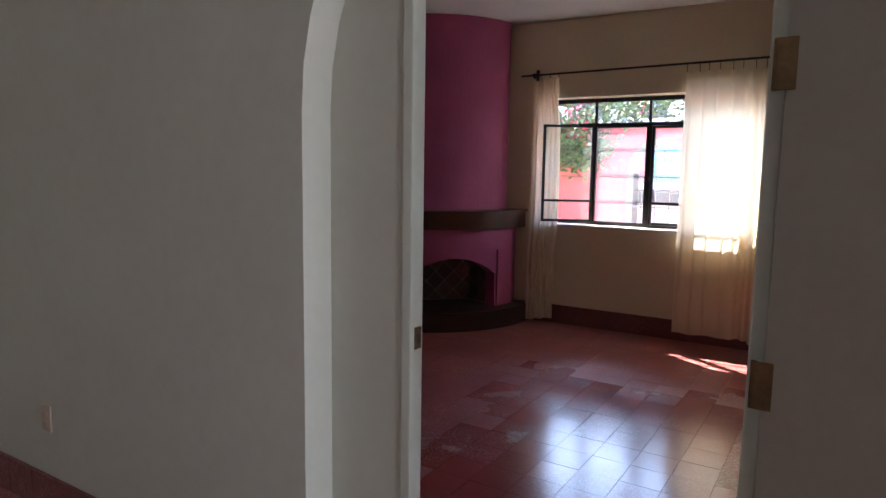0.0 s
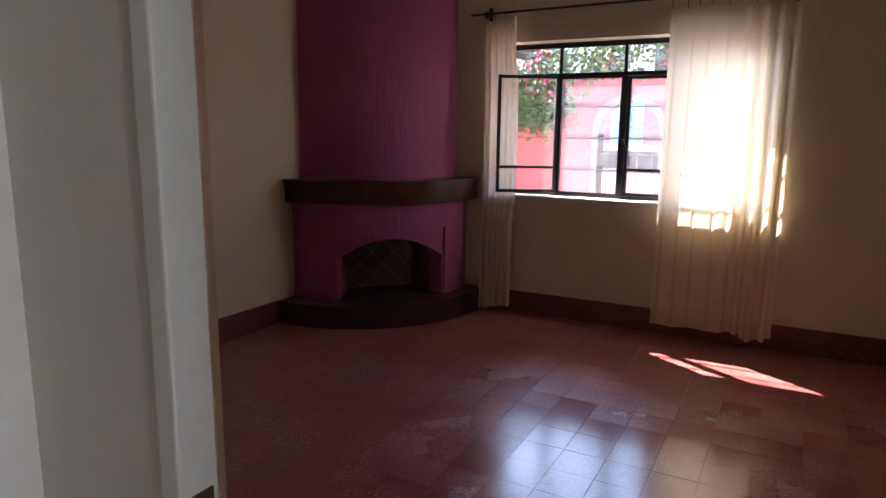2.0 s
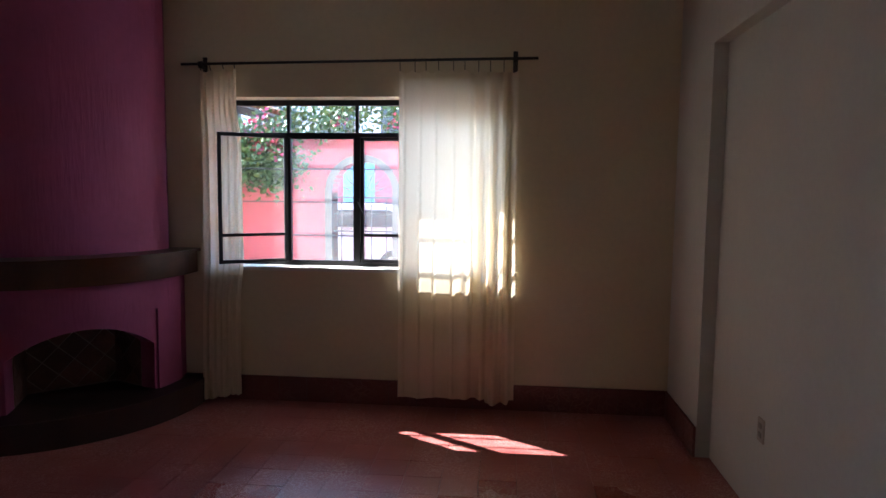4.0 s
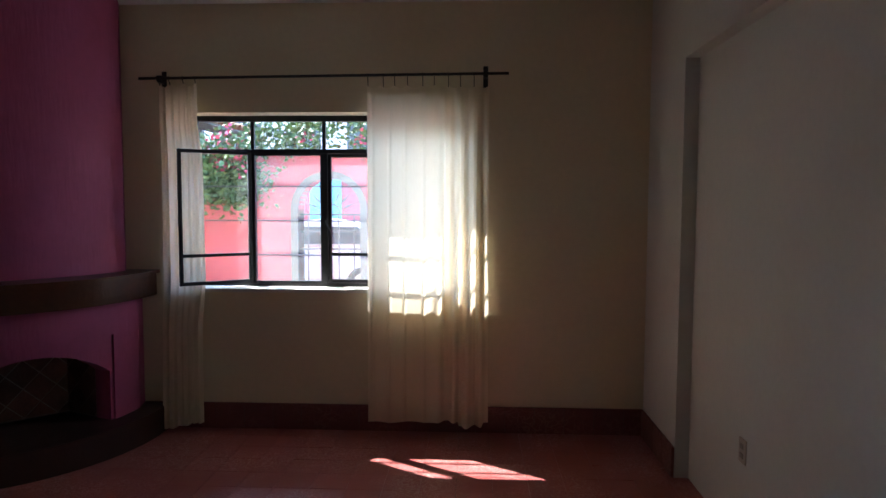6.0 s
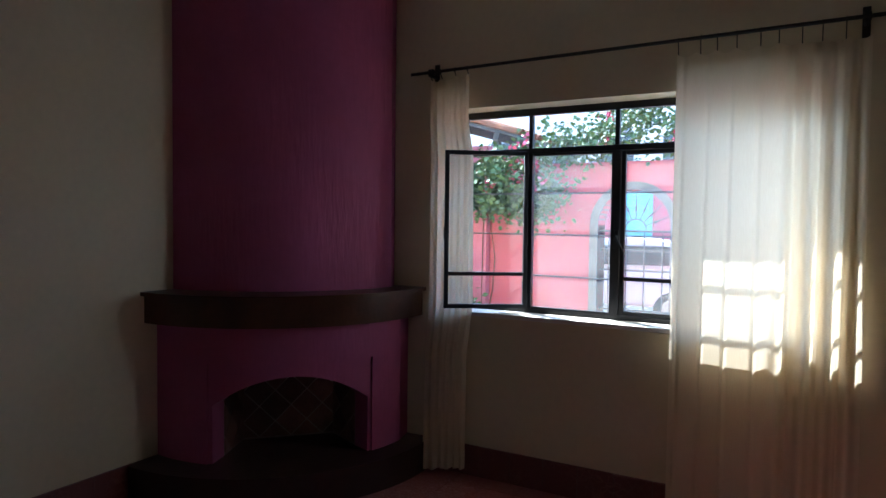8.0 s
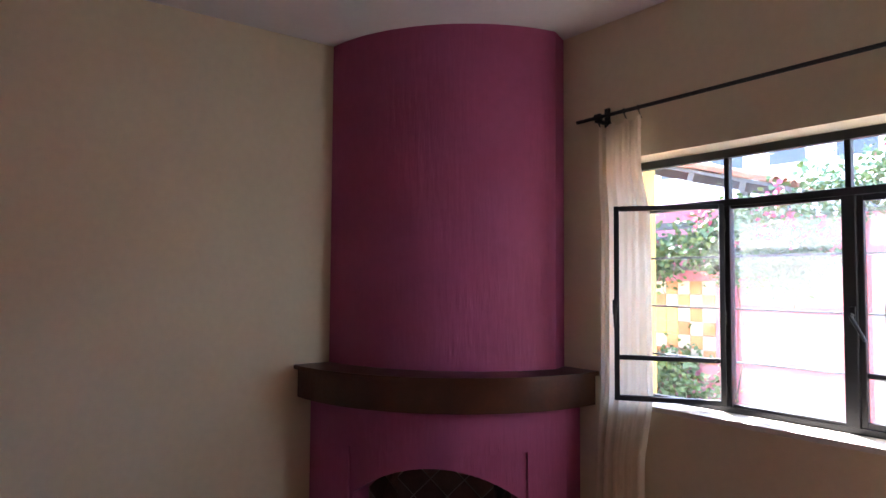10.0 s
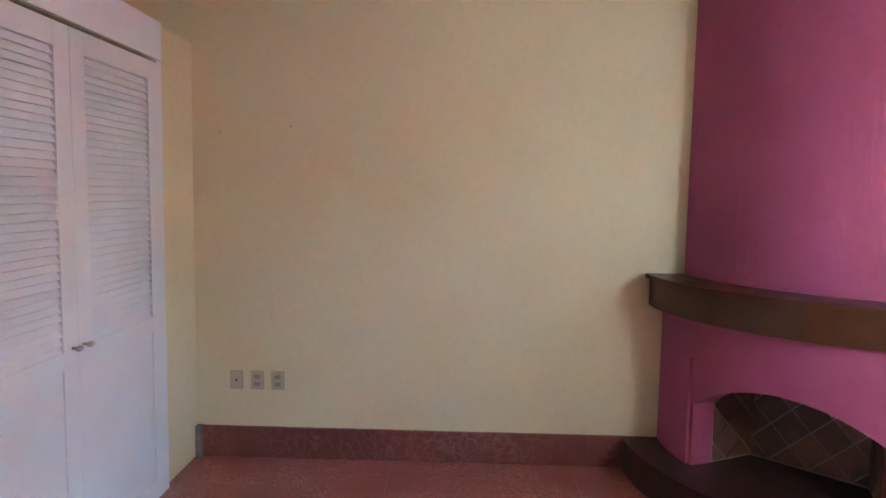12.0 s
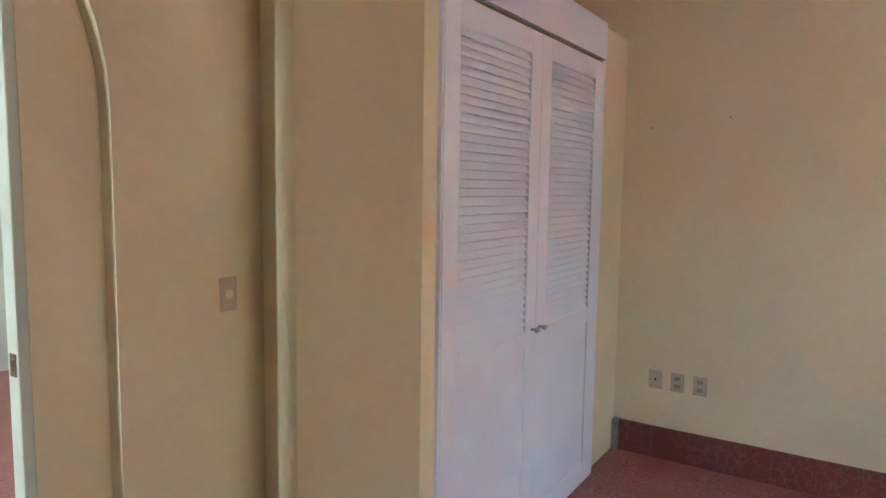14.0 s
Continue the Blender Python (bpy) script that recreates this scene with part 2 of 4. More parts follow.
trowelled(MAGENTA, 0.35)
GLASS, GRIMY, CLOTH = glass_material("window_glass", 0.008, 0.025), glass_material("dusty_window_glass", 0.03, 0.075), cloth_material()
FLOOR = floor_material("scuffed_red_cement_tile", 0.6, 0.24, 0.42)
FLOOR_WORN = floor_material("half_polished_red_cement_tile", 0.8, 0.18, 0.34)
SKIRT = floor_material("red_skirting_tile", 0.2, 0.35, 0.55, 0.52, 17.0)
FLOOR_SMOOTH = floor_material("polished_red_cement_tile", 0.18, 0.12, 0.23)

# ---- mesh helpers ----


def box(bm, x0, x1, y0, y1, z0, z1, bevel=0.0):
    r = bmesh.ops.create_cube(bm, size=1.0)
    for v in r["verts"]:
        v.co = Vector((x0 + (v.co.x + 0.5) * (x1 - x0), y0 + (v.co.y + 0.5) * (y1 - y0), z0 + (v.co.z + 0.5) * (z1 - z0)))
    if bevel:
        edges = list({e for v in r["verts"] for e in v.link_edges})
        bmesh.ops.bevel(bm, geom=edges, offset=bevel, segments=2, affect="EDGES", profile=0.5)
    return r["verts"]


def cyl(bm, a, b, r0, r1=None, seg=12):
    a, b = Vector(a), Vector(b)
    r1 = r0 if r1 is None else r1
    m = Matrix.Translation((a + b) / 2) @ (b - a).to_track_quat("Z", "Y").to_matrix().to_4x4()
    return bmesh.ops.create_cone(bm, cap_ends=True, segments=seg, radius1=r0, radius2=r1, depth=(b - a).length, matrix=m)["verts"]


def ball(bm, c, r, sx=1, sy=1, sz=1):
    return bmesh.ops.create_uvsphere(bm, u_segments=12, v_segments=8, radius=r, matrix=Matrix.Translation(c) @ Matrix.Diagonal((sx, sy, sz, 1)))["verts"]


def prism(bm, pts, z0, z1):
    """An upright prism over a plan outline."""
    lo = [bm.verts.new((x, y, z0)) for x, y in pts]
    hi = [bm.verts.new((x, y, z1)) for x, y in pts]
    n = len(pts)
    for i in range(n):
        bm.faces.new((lo[i], lo[(i + 1) % n], hi[(i + 1) % n], hi[i]))
    bm.faces.new(hi)
    bm.faces.new(lo[::-1])


def finish(bm, name, mat, smooth=False):
    bmesh.ops.recalc_face_normals(bm, faces=bm.faces[:])
    me = bpy.data.meshes.new(name)
    bm.to_mesh(me)
    bm.free()
    if mat:
        me.materials.append(mat)
    if smooth:
        for p in me.polygons:
            p.use_smooth = True
    return me


def part(name, bm, mat, parent=None, label="", smooth=False):
    ob = new(name, finish(bm, name, mat, smooth))
    if parent:
        ob.parent = parent
    if label:
        tagged(ob, label)
    return ob


def boxes(name, mat, parent, *rows, label="", bevel=0.0):
    bm = bmesh.new()
    for r in rows:
        box(bm, *r, bevel=bevel)
    return part(name, bm, mat, parent, label)


def empty(name, at, label, category, group="", kind=""):
    ob = new(name)
    ob.location = at
    ob.empty_display_size = 0.1
    return tagged(ob, label, category, group, kind)


def under(parent, ob):
    """Hangs a part, built in world places, under its thing."""
    bpy.context.view_layer.update()
    ob.parent = parent
    ob.matrix_parent_inverse = Matrix.Translation(parent.location).inverted()
    return ob


def structure(name, bm, mat, label, category, smooth=False):
    return tagged(part(name, bm, mat, None, "", smooth), label, category, "", "structure")


def arc(a, b, sag, n=24):
    """Points on a circle's arc from a to b that bulges to the right of the way by sag."""
    a, b = Vector(a), Vector(b)
    c = (b - a).length
    r = (c * c / 4 + sag * sag) / (2 * sag)
    mid, d = (a + b) / 2, (b - a).normalized()
    nrm = Vector((d.y, -d.x))
    centre = mid - nrm * (r - sag)
    half = math.asin(min(1, c / 2 / r))
    base = math.atan2(nrm.y, nrm.x)
    out = []
    for i in range(n + 1):
        t = base - half + 2 * half * i / n
        out.append((centre.x + r * math.cos(t), centre.y + r * math.sin(t)))
    return out


# ---- the room's shell ----
XL, XR, YW, YD, H = -4.312, 0.19, 8.08, 3.665, 2.937
WT, HY = 0.26, 3.42
WX0, WX1, WZ0, WZ1 = -3.09, -1.005, 0.985, 2.206
SK = 0.182

bm = bmesh.new()
box(bm, XL - 0.2, XR + 0.35, HY, YW + WT, -0.32, -0.012)
box(bm, -4.6, 3.6, -0.2, HY, -0.32, -0.012)
floor = structure("floor", bm, GROUT, "red polished cement tile floor, scuffed, with thin dark joints", "floor")

bm = bmesh.new()
box(bm, XL - 0.2, WX0, YW, YW + WT, -0.1, H)
box(bm, WX1, XR + 0.35, YW, YW + WT, -0.1, H)
box(bm, WX0, WX1, YW, YW + WT, -0.1, WZ0)
box(bm, WX0, WX1, YW, YW + WT, WZ1, H)
wall_north = structure("wall_north", bm, CREAM, "cream plastered wall with a wide steel window", "wall")

bm = bmesh.new()
OY = YW + WT + 0.11
box(bm, -9.0, WX0, YW + WT, OY, -0.3, H)
box(bm, WX1, 4.0, YW + WT, OY, -0.3, H)
box(bm, WX0, WX1, YW + WT, OY, -0.3, WZ0 - 0.02)
box(bm, WX0, WX1, YW + WT, OY, WZ1 + 0.01, H)
structure("wall_outer", bm, YELLOW, "yellow painted outer face of the house wall", "wall")

bm = bmesh.new()
box(bm, XL - 0.2, XL, 2.9, YW, -0.1, H)
structure("wall_west", bm, CREAM, "plain cream plastered wall beside the corner fireplace", "wall")

RX, RY, RZ = 0.27, 7.37, 2.40
bm = bmesh.new()
box(bm, XR, XR + 0.3, RY, YW, -0.1, H)
box(bm, XR, XR + 0.3, YD, RY, RZ, H)
box(bm, RX, XR + 0.3, YD, RY, -0.1, RZ)
structure("wall_east", bm, WHITE_WALL, "pale plastered wall with a shallow walled-up opening", "wall")

bm = bmesh.new()
box(bm, XL - 0.2, XR + 0.35, 2.9, YW + WT, H, H + 0.15)
structure("ceiling", bm, CEIL, "white painted plaster ceiling", "ceiling")

# wall between hall and room: an arched recess on both sides of a thin panel that holds the doorway
AX0, AX1, AZ = -1.755, -0.30, 1.66
PY0, PY1 = 3.54, 3.590
DX0, DX1, DZ = -1.481, -0.545, 2.12


def arch_wall(bm, y0, y1, x0, x1, z1, ax0, ax1, az, n=20):
    """A wall slab with an arched opening."""
    r, cx = (ax1 - ax0) / 2, (ax0 + ax1) / 2
    rise = r * 1.15
    box(bm, x0, ax0, y0, y1, -0.3, z1)
    box(bm, ax1, x1, y0, y1, -0.3, z1)
    for i in range(n):
        a0, a1 = math.pi * (1 - i / n), math.pi * (1 - (i + 1) / n)
        p0, p1 = (cx + r * math.cos(a0), az + rise * math.sin(a0)), (cx + r * math.cos(a1), az + rise * math.sin(a1))
        vs = [bm.verts.new((p[0], y, z)) for y in (y0, y1) for p, z in ((p0, p0[1]), (p1, p1[1]), (p1, z1), (p0, z1))]
        for f in ((0, 1, 2, 3), (7, 6, 5, 4), (0, 4, 5, 1)):
            bm.faces.new([vs[k] for k in f])


bm = bmesh.new()
RAX0, RAX1, SY = -1.698, -0.37, 3.602
arch_wall(bm, SY + 0.002, YD, XL, XR + 0.35, H, RAX0, RAX1, AZ + 0.08)
structure("wall_south", bm, CREAM, "cream plastered wall with an arched recess round the doorway", "wall")
bm = bmesh.new()
arch_wall(bm, HY, PY0, -4.6, 3.6, H, AX0, AX1, AZ)
structure("wall_hall_north", bm, HALL, "grey-white plastered hall wall with an arched recess", "wall")
PM = (PY0 + PY1) / 2
bm = bmesh.new()
box(bm, -4.2, DX0, PY0, PM, -0.1, H)
box(bm, DX1, XR + 0.3, PY0, PM, -0.1, H)
box(bm, DX0, DX1, PY0, PM, DZ, H)
structure("wall_panel_hall", bm, HALL, "grey-white plastered panel that fills the arch round the doorway", "wall")
bm = bmesh.new()
box(bm, XL, DX0, PM, SY, -0.1, H)
box(bm, DX1, XR + 0.3, PM, SY, -0.1, H)
box(bm, DX0, DX1, PM, SY, DZ, H)
structure("wall_panel_room", bm, CREAM, "cream plastered panel that fills the shallow arch round the doorway", "wall")

# the door's frame, with strike and hinges
door = empty("door_1", (-0.97, 3.66, 0), "pale painted doorway with its plain grey door swung open into the hall", "door", kind="structure")
for x0, x1 in ((DX0 - 0.004, DX0 + 0.03), (DX1 - 0.03, DX1 + 0.004)):
    under(door, boxes("jamb", JAMB, None, (x0, x1, PY0 - 0.006, PY1 + 0.006, 0.0, DZ - 0.03), bevel=0.004))
under(door, boxes("head", JAMB, None, (DX0 - 0.004, DX1 + 0.004, PY0 - 0.006, PY1 + 0.006, DZ - 0.03, DZ + 0.004), bevel=0.004))
strike = under(door, boxes("strike_plate", BRASS, None, (DX0 + 0.026, DX0 + 0.033, PY0 + 0.012, PY0 + 0.045, 0.981, 1.046), bevel=0.001))
st = boxes("latch_hole", DARK, None, (DX0 + 0.030, DX0 + 0.0345, PY0 + 0.022, PY0 + 0.036, 0.998, 1.028))
under(door, st)
for z in (0.30, 1.07, 1.712):
    under(door, boxes("hinge_plate", BRASS, None, (DX1 - 0.010, DX1 + 0.026, PY0 - 0.066, PY0 - 0.061, z - 0.05, z + 0.05), bevel=0.0015))
    bm = bmesh.new()
    cyl(bm, (DX1 - 0.012, PY0 - 0.058, z - 0.05), (DX1 - 0.012, PY0 - 0.058, z + 0.05), 0.006)
    for a in (-0.03, 0.0, 0.03):
        cyl(bm, (DX1 + 0.004 + 0.3 * abs(a), PY0 - 0.068, z + a), (DX1 + 0.004 + 0.3 * abs(a), PY0 - 0.064, z + a), 0.004, seg=8)
    under(door, part("hinge_pin", bm, BRASS))

# the leaf, swung wide back into the hall
leaf = new("door_leaf")
bm = bmesh.new()
box(bm, 0.0, 0.87, -0.02, 0.02, 0.01, 2.08, bevel=0.003)
part("leaf_panel", bm, LEAFPAINT, leaf)
bm = bmesh.new()
cyl(bm, (0.81, -0.02, 1.04), (0.81, -0.06, 1.04), 0.012)
ball(bm, (0.81, -0.075, 1.04), 0.028)
part("knob", bm, BRASS, leaf, "aged brass door knob", True)
leaf.parent = door
leaf.matrix_local = Matrix.Translation(Vector((DX1 + 0.012, PY0 - 0.04, 0)) - door.location) @ Matrix.Rotation(radians(-18), 4, "Z")

# hall behind the camera
bm = bmesh.new()
box(bm, -4.6, -4.4, -0.2, HY, -0.3, H)
structure("wall_hall_west", bm, HALL, "plain hall wall", "wall")
bm = bmesh.new()
box(bm, -4.6, 3.6, -0.4, -0.2, -0.3, H)
structure("wall_hall_south", bm, HALL, "plain hall wall", "wall")
# unseen end wall, its opening added to go with the hall lamp
bm = bmesh.new()
box(bm, 3.4, 3.6, -0.2, 2.3, -0.3, H)
box(bm, 3.4, 3.6, 2.9, HY, -0.3, H)
box(bm, 3.4, 3.6, 2.3, 2.9, 2.5, H)
box(bm, 3.4, 3.6, 2.3, 2.9, -0.3, 0.4)
structure("wall_hall_east", bm, HALL, "unseen hall wall with an opening added for the fill lamp", "wall")
bm = bmesh.new()
box(bm, -4.6, 3.6, -0.4, 2.9, H, H + 0.15)
box(bm, XR + 0.35, 3.6, 2.9, PY0, H, H + 0.15)
structure("ceiling_hall", bm, CEIL, "white hall ceiling", "ceiling")


def skirting(name, x0, x1, y0, y1, z0=0.0, z1=SK):
    bm = bmesh.new()
    e = 0.0035
    box(bm, x0 + e, x1 - e, y0 + e, y1 - e, z0 - 0.01, z1 - e)
    base = structure(name, bm, GROUT, "dark red cement skirting tiles with pale flecks", "skirting")
    along_x = x1 - x0 > y1 - y0
    a, end = (x0, x1) if along_x else (y0, y1)
    meshes = {}
    while a < end - 0.01:
        w = round(min(0.2035, end - a), 4)
        if w not in meshes:
            bm = bmesh.new()
            if along_x:
                box(bm, 0.001, w - 0.001, y0, y1, z0 - 0.01, z1, bevel=0.003)
            else:
                box(bm, x0, x1, 0.001, w - 0.001, z0 - 0.01, z1, bevel=0.003)
            meshes[w] = finish(bm, "tile", SKIRT)
        t = new("tile", meshes[w])
        t.parent = base
        t.location = (a, 0, 0) if along_x else (0, a, 0)
        a += w
    return base


skirting("baseboard_north", -3.2, XR, YW - 0.018, YW - 0.002)
skirting("baseboard_west", XL + 0.002, XL + 0.018, 4.371, 6.83)
bm = bmesh.new()
box(bm, XL + 0.002, XL + 0.05, 4.371 - 0.02, 4.371 + 0.012, -0.01, SK + 0.004, bevel=0.003)
structure("trim_skirting_end", bm, STONE, "dark grey-green end piece of the skirting", "trim")
skirting("baseboard_east", XR - 0.018, XR - 0.002, RY, YW - 0.02)
skirting("baseboard_south", -2.255, RAX0 - 0.01, YD + 0.002, YD + 0.018)
skirting("baseboard_hall", -4.4, AX0 - 0.02, HY - 0.018, HY - 0.002, 0.0, 0.165)

# ---- corner fireplace ----
fire = empty("fireplace", (-3.9, 7.6, 0), "magenta stucco corner fireplace with dark wooden mantel and raised hearth", "fireplace")
HEARTH_Z, MZ0, MZ1 = 0.178, 0.945, 1.120
body_arc = arc((XL, 7.00), (-3.27, 7.93), 0.305, 48)
hood_arc = arc((XL, 7.11), (-3.36, 7.95), 0.215, 96)
mantel_arc = arc((XL, 6.92), (-3.20, 7.96), 0.32, 32)
hearth_arc = arc((XL, 6.80), (-3.12, 7.98), 0.37, 32)

bm = bmesh.new()
prism(bm, [(XL, YW)] + hood_arc + [(-3.42, YW)], MZ1 - 0.02, H)
hood = under(fire, part("hood", bm, MAGENTA, None, "tall rounded magenta chimney breast"))
bm = bmesh.new()
prism(bm, [(XL, YW)] + hearth_arc + [(-3.11, YW)], -0.01, HEARTH_Z)
under(fire, part("hearth", bm, HEARTH, None, "dark curved raised hearth slab"))
bm = bmesh.new()
prism(bm, [(XL, YW)] + mantel_arc + [(-3.205, YW)], MZ0, MZ1 - 0.022)
prism(bm, [(XL, YW)] + arc((XL, 6.895), (-3.175, 7.965), 0.325, 32) + [(-3.18, YW)], MZ1 - 0.022, MZ1)
under(fire, part("mantel", bm, WOOD, None, "dark stained curved wooden mantel shelf"))


def arc_lengths(pts):
    s = [0.0]
    for p, q in zip(pts, pts[1:]):
        s.append(s[-1] + math.hypot(q[0] - p[0], q[1] - p[1]))
    return s


def surround():
    """The curved front below the mantel, with a sunk panel and an arched firebox opening cut through it."""
    bm = bmesh.new()
    pts = body_arc
    s = arc_lengths(pts)
    L = s[-1]

    def at(u, inset=0.0):
        i = max(k for k in range(len(s)) if s[k] <= u + 1e-9)
        i = min(i, len(s) - 2)
        f = (u - s[i]) / (s[i + 1] - s[i])
        p = Vector(pts[i]).lerp(Vector(pts[i + 1]), f)
        d = (Vector(pts[i + 1]) - Vector(pts[i])).normalized()
        return p - Vector((d.y, -d.x)) * inset

    pa, pb, pz = L * 0.235, L * 0.845, 0.735
    oa, ob_, spring, apex = pa + 0.026, pb - 0.024, 0.50, 0.665

    def top(u):
        f = (u - oa) / (ob_ - oa) * 2 - 1
        return spring + (apex - spring) * (1 - f * f)

    def quad(a, b, c, d):
        bm.faces.new([bm.verts.new(v) for v in (a, b, c, d)])

    def v3(u, inset, z):
        p = at(u, inset)
        return (p.x, p.y, z)

    def run(u0, u1, n, zlo, zhi, inset):
        for i in range(n):
            a, b = u0 + (u1 - u0) * i / n, u0 + (u1 - u0) * (i + 1) / n
            quad(v3(a, inset, zlo(a)), v3(b, inset, zlo(b)), v3(b, inset, zhi(b)), v3(a, inset, zhi(a)))

    lo, hi, pzf = (lambda u: HEARTH_Z - 0.01), (lambda u: MZ0 + 0.01), (lambda u: pz)
    run(0, pa, 10, lo, hi, 0)
    run(pb, L, 10, lo, hi, 0)
    run(pa, pb, 28, pzf, hi, 0)
    IN = 0.014
    run(pa, oa, 4, lo, pzf, IN)
    run(ob_, pb, 4, lo, pzf, IN)
    run(oa, ob_, 28, top, pzf, IN)
    for u in (pa, pb):
        quad(v3(u, 0, lo(u)), v3(u, IN, lo(u)), v3(u, IN, pz), v3(u, 0, pz))
    for i in range(28):
        a, b = pa + (pb - pa) * i / 28, pa + (pb - pa) * (i + 1) / 28
        quad(v3(a, 0, pz), v3(b, 0, pz), v3(b, IN, pz), v3(a, IN, pz))
        a, b = oa + (ob_ - oa) * i / 28, oa + (ob_ - oa) * (i + 1) / 28
        quad(v3(a, IN, top(a)), v3(b, IN, top(b)), v3(b, 0.14, top(b)), v3(a, 0.14, top(a)))
    for u in (oa, ob_):
        quad(v3(u, IN, lo(u)), v3(u, 0.14, lo(u)), v3(u, 0.14, top(u)), v3(u, IN, top(u)))
    # return to the window wall
    e = at(L)
    quad((e.x, e.y, HEARTH_Z), (-3.31, YW, HEARTH_Z), (-3.31, YW, MZ0 + 0.01), (e.x, e.y, MZ0 + 0.01))
    bmesh.ops.remove_doubles(bm, verts=bm.verts[:], dist=0.0005)
    return bm, at, oa, ob_


sbm, along, oa, ob_ = surround()
under(fire, part("surround", sbm, MAGENTA, None, "magenta stucco surround with a sunk panel and arched opening"))
# firebox: back and cheeks behind the opening, lined with diamond tiles
A, B = along(oa, 0.14), along(ob_, 0.14)
d = (B - A).normalized()
back = Vector((-d.y, d.x))
A2, B2 = A + back * 0.26 + d * 0.10, B + back * 0.26 - d * 0.10
bm = bmesh.new()
for p, q in ((A, A2), (A2, B2), (B2, B)):
    bm.faces.new([bm.verts.new((v.x, v.y, z)) for v, z in ((p, 0.18), (q, 0.18), (q, 0.70), (p, 0.70))])
bm.faces.new([bm.verts.new((v.x, v.y, 0.70)) for v in (A, A2, B2, B)])
firebox = under(fire, part("firebox", bm, FIREGROUT, None, "soot-darkened firebox lined with diamond tiles"))


def diamonds(p, q, zlo, zhi, size=0.135):
    """Square tiles set on their corners over an upright strip, cut at its edges."""
    w = (q - p).length
    dd = (q - p).normalized()
    nn = Vector((dd.y, -dd.x))
    half = size / math.sqrt(2)
    rows = int((zhi - zlo) / half) + 2
    cols = int(w / (2 * half)) + 2
    for r in range(-1, rows):
        for c in range(-1, cols):
            cx, cz = (c * 2 + (r % 2)) * half, zlo + r * half
            h = half - 0.005
            poly = [(cx - h, cz), (cx, cz - h), (cx + h, cz), (cx, cz + h)]
            for axis, lim, sign in ((0, 0.004, 1), (0, w - 0.004, -1), (1, zlo + 0.002, 1), (1, zhi - 0.002, -1)):
                cut = []
                for k in range(len(poly)):
                    a, b = poly[k], poly[(k + 1) % len(poly)]
                    ia, ib = (a[axis] - lim) * sign >= 0, (b[axis] - lim) * sign >= 0
                    if ia:
                        cut.append(a)
                    if ia != ib:
                        f = (lim - a[axis]) / (b[axis] - a[axis])
                        cut.append((a[0] + (b[0] - a[0]) * f, a[1] + (b[1] - a[1]) * f))
                poly = cut
                if len(poly) < 3:
                    break
            if len(poly) < 3:
                continue
            bm = bmesh.new()
            rim = [bm.verts.new((p.x + dd.x * u + nn.x * 0.001, p.y + dd.y * u + nn.y * 0.001, z)) for u, z in poly]
            face = [bm.verts.new((p.x + dd.x * u + nn.x * 0.006, p.y + dd.y * u + nn.y * 0.006, z)) for u, z in poly]
            bm.faces.new(face)
            for k in range(len(poly)):
                bm.faces.new((rim[k], rim[(k + 1) % len(poly)], face[(k + 1) % len(poly)], face[k]))
            t = part("tile", bm, DIAMOND)
            t.parent = firebox
            t.matrix_parent_inverse = Matrix.Identity(4)


for p, q in ((A, A2), (A2, B2), (B2, B)):
    diamonds(p, q, 0.19, 0.695)

# ---- window ----
FY = 8.264
win = empty("window_1", (-2.05, FY, WZ0), "black steel casement window, one sash standing open, dusty panes", "window", kind="structure")
M1, M2, M3, TZ = -2.565, -2.050, -1.535, 1.955
FZ0, FZ1 = 0.985, 2.197
under(win, boxes("window_frame", STEEL, None, (WX0, WX1, FY - 0.018, FY + 0.018, FZ0, FZ0 + 0.03), (WX0, WX1, FY - 0.018, FY + 0.018, FZ1 - 0.03, FZ1 + 0.012), (WX0, WX0 + 0.03, FY - 0.018, FY + 0.018, FZ0 + 0.03, FZ1 - 0.03), (WX1 - 0.03, WX1, FY - 0.018, FY + 0.018, FZ0 + 0.03, FZ1 - 0.03)))
under(win, boxes("transom", STEEL, None, (WX0 + 0.03, WX1 - 0.03, FY - 0.02, FY + 0.02, TZ - 0.016, TZ + 0.016), bevel=0.003))
under(win, boxes("mullion", STEEL, None, (M1 - 0.016, M1 + 0.016, FY - 0.022, FY + 0.022, FZ0 + 0.03, TZ - 0.016), bevel=0.003))
under(win, boxes("mullion", STEEL, None, (M2 - 0.026, M2 + 0.026, FY - 0.024, FY + 0.022, FZ0 + 0.03, TZ - 0.016), bevel=0.003))
under(win, boxes("mullion", STEEL, None, (M3 - 0.02, M3 + 0.02, FY - 0.022, FY + 0.022, FZ0 + 0.03, TZ - 0.016), bevel=0.003))
for mx in (M1, M2, M3):
    under(win, boxes("top_mullion", STEEL, None, (mx - 0.012, mx + 0.012, FY - 0.018, FY + 0.018, TZ + 0.016, FZ1 - 0.03), bevel=0.003))


def pane(x0, x1, z0, z1, y=FY, mat=GLASS):
    bm = bmesh.new()
    box(bm, x0, x1, y - 0.0015, y + 0.0015, z0, z1)
    return part("pane", bm, mat)


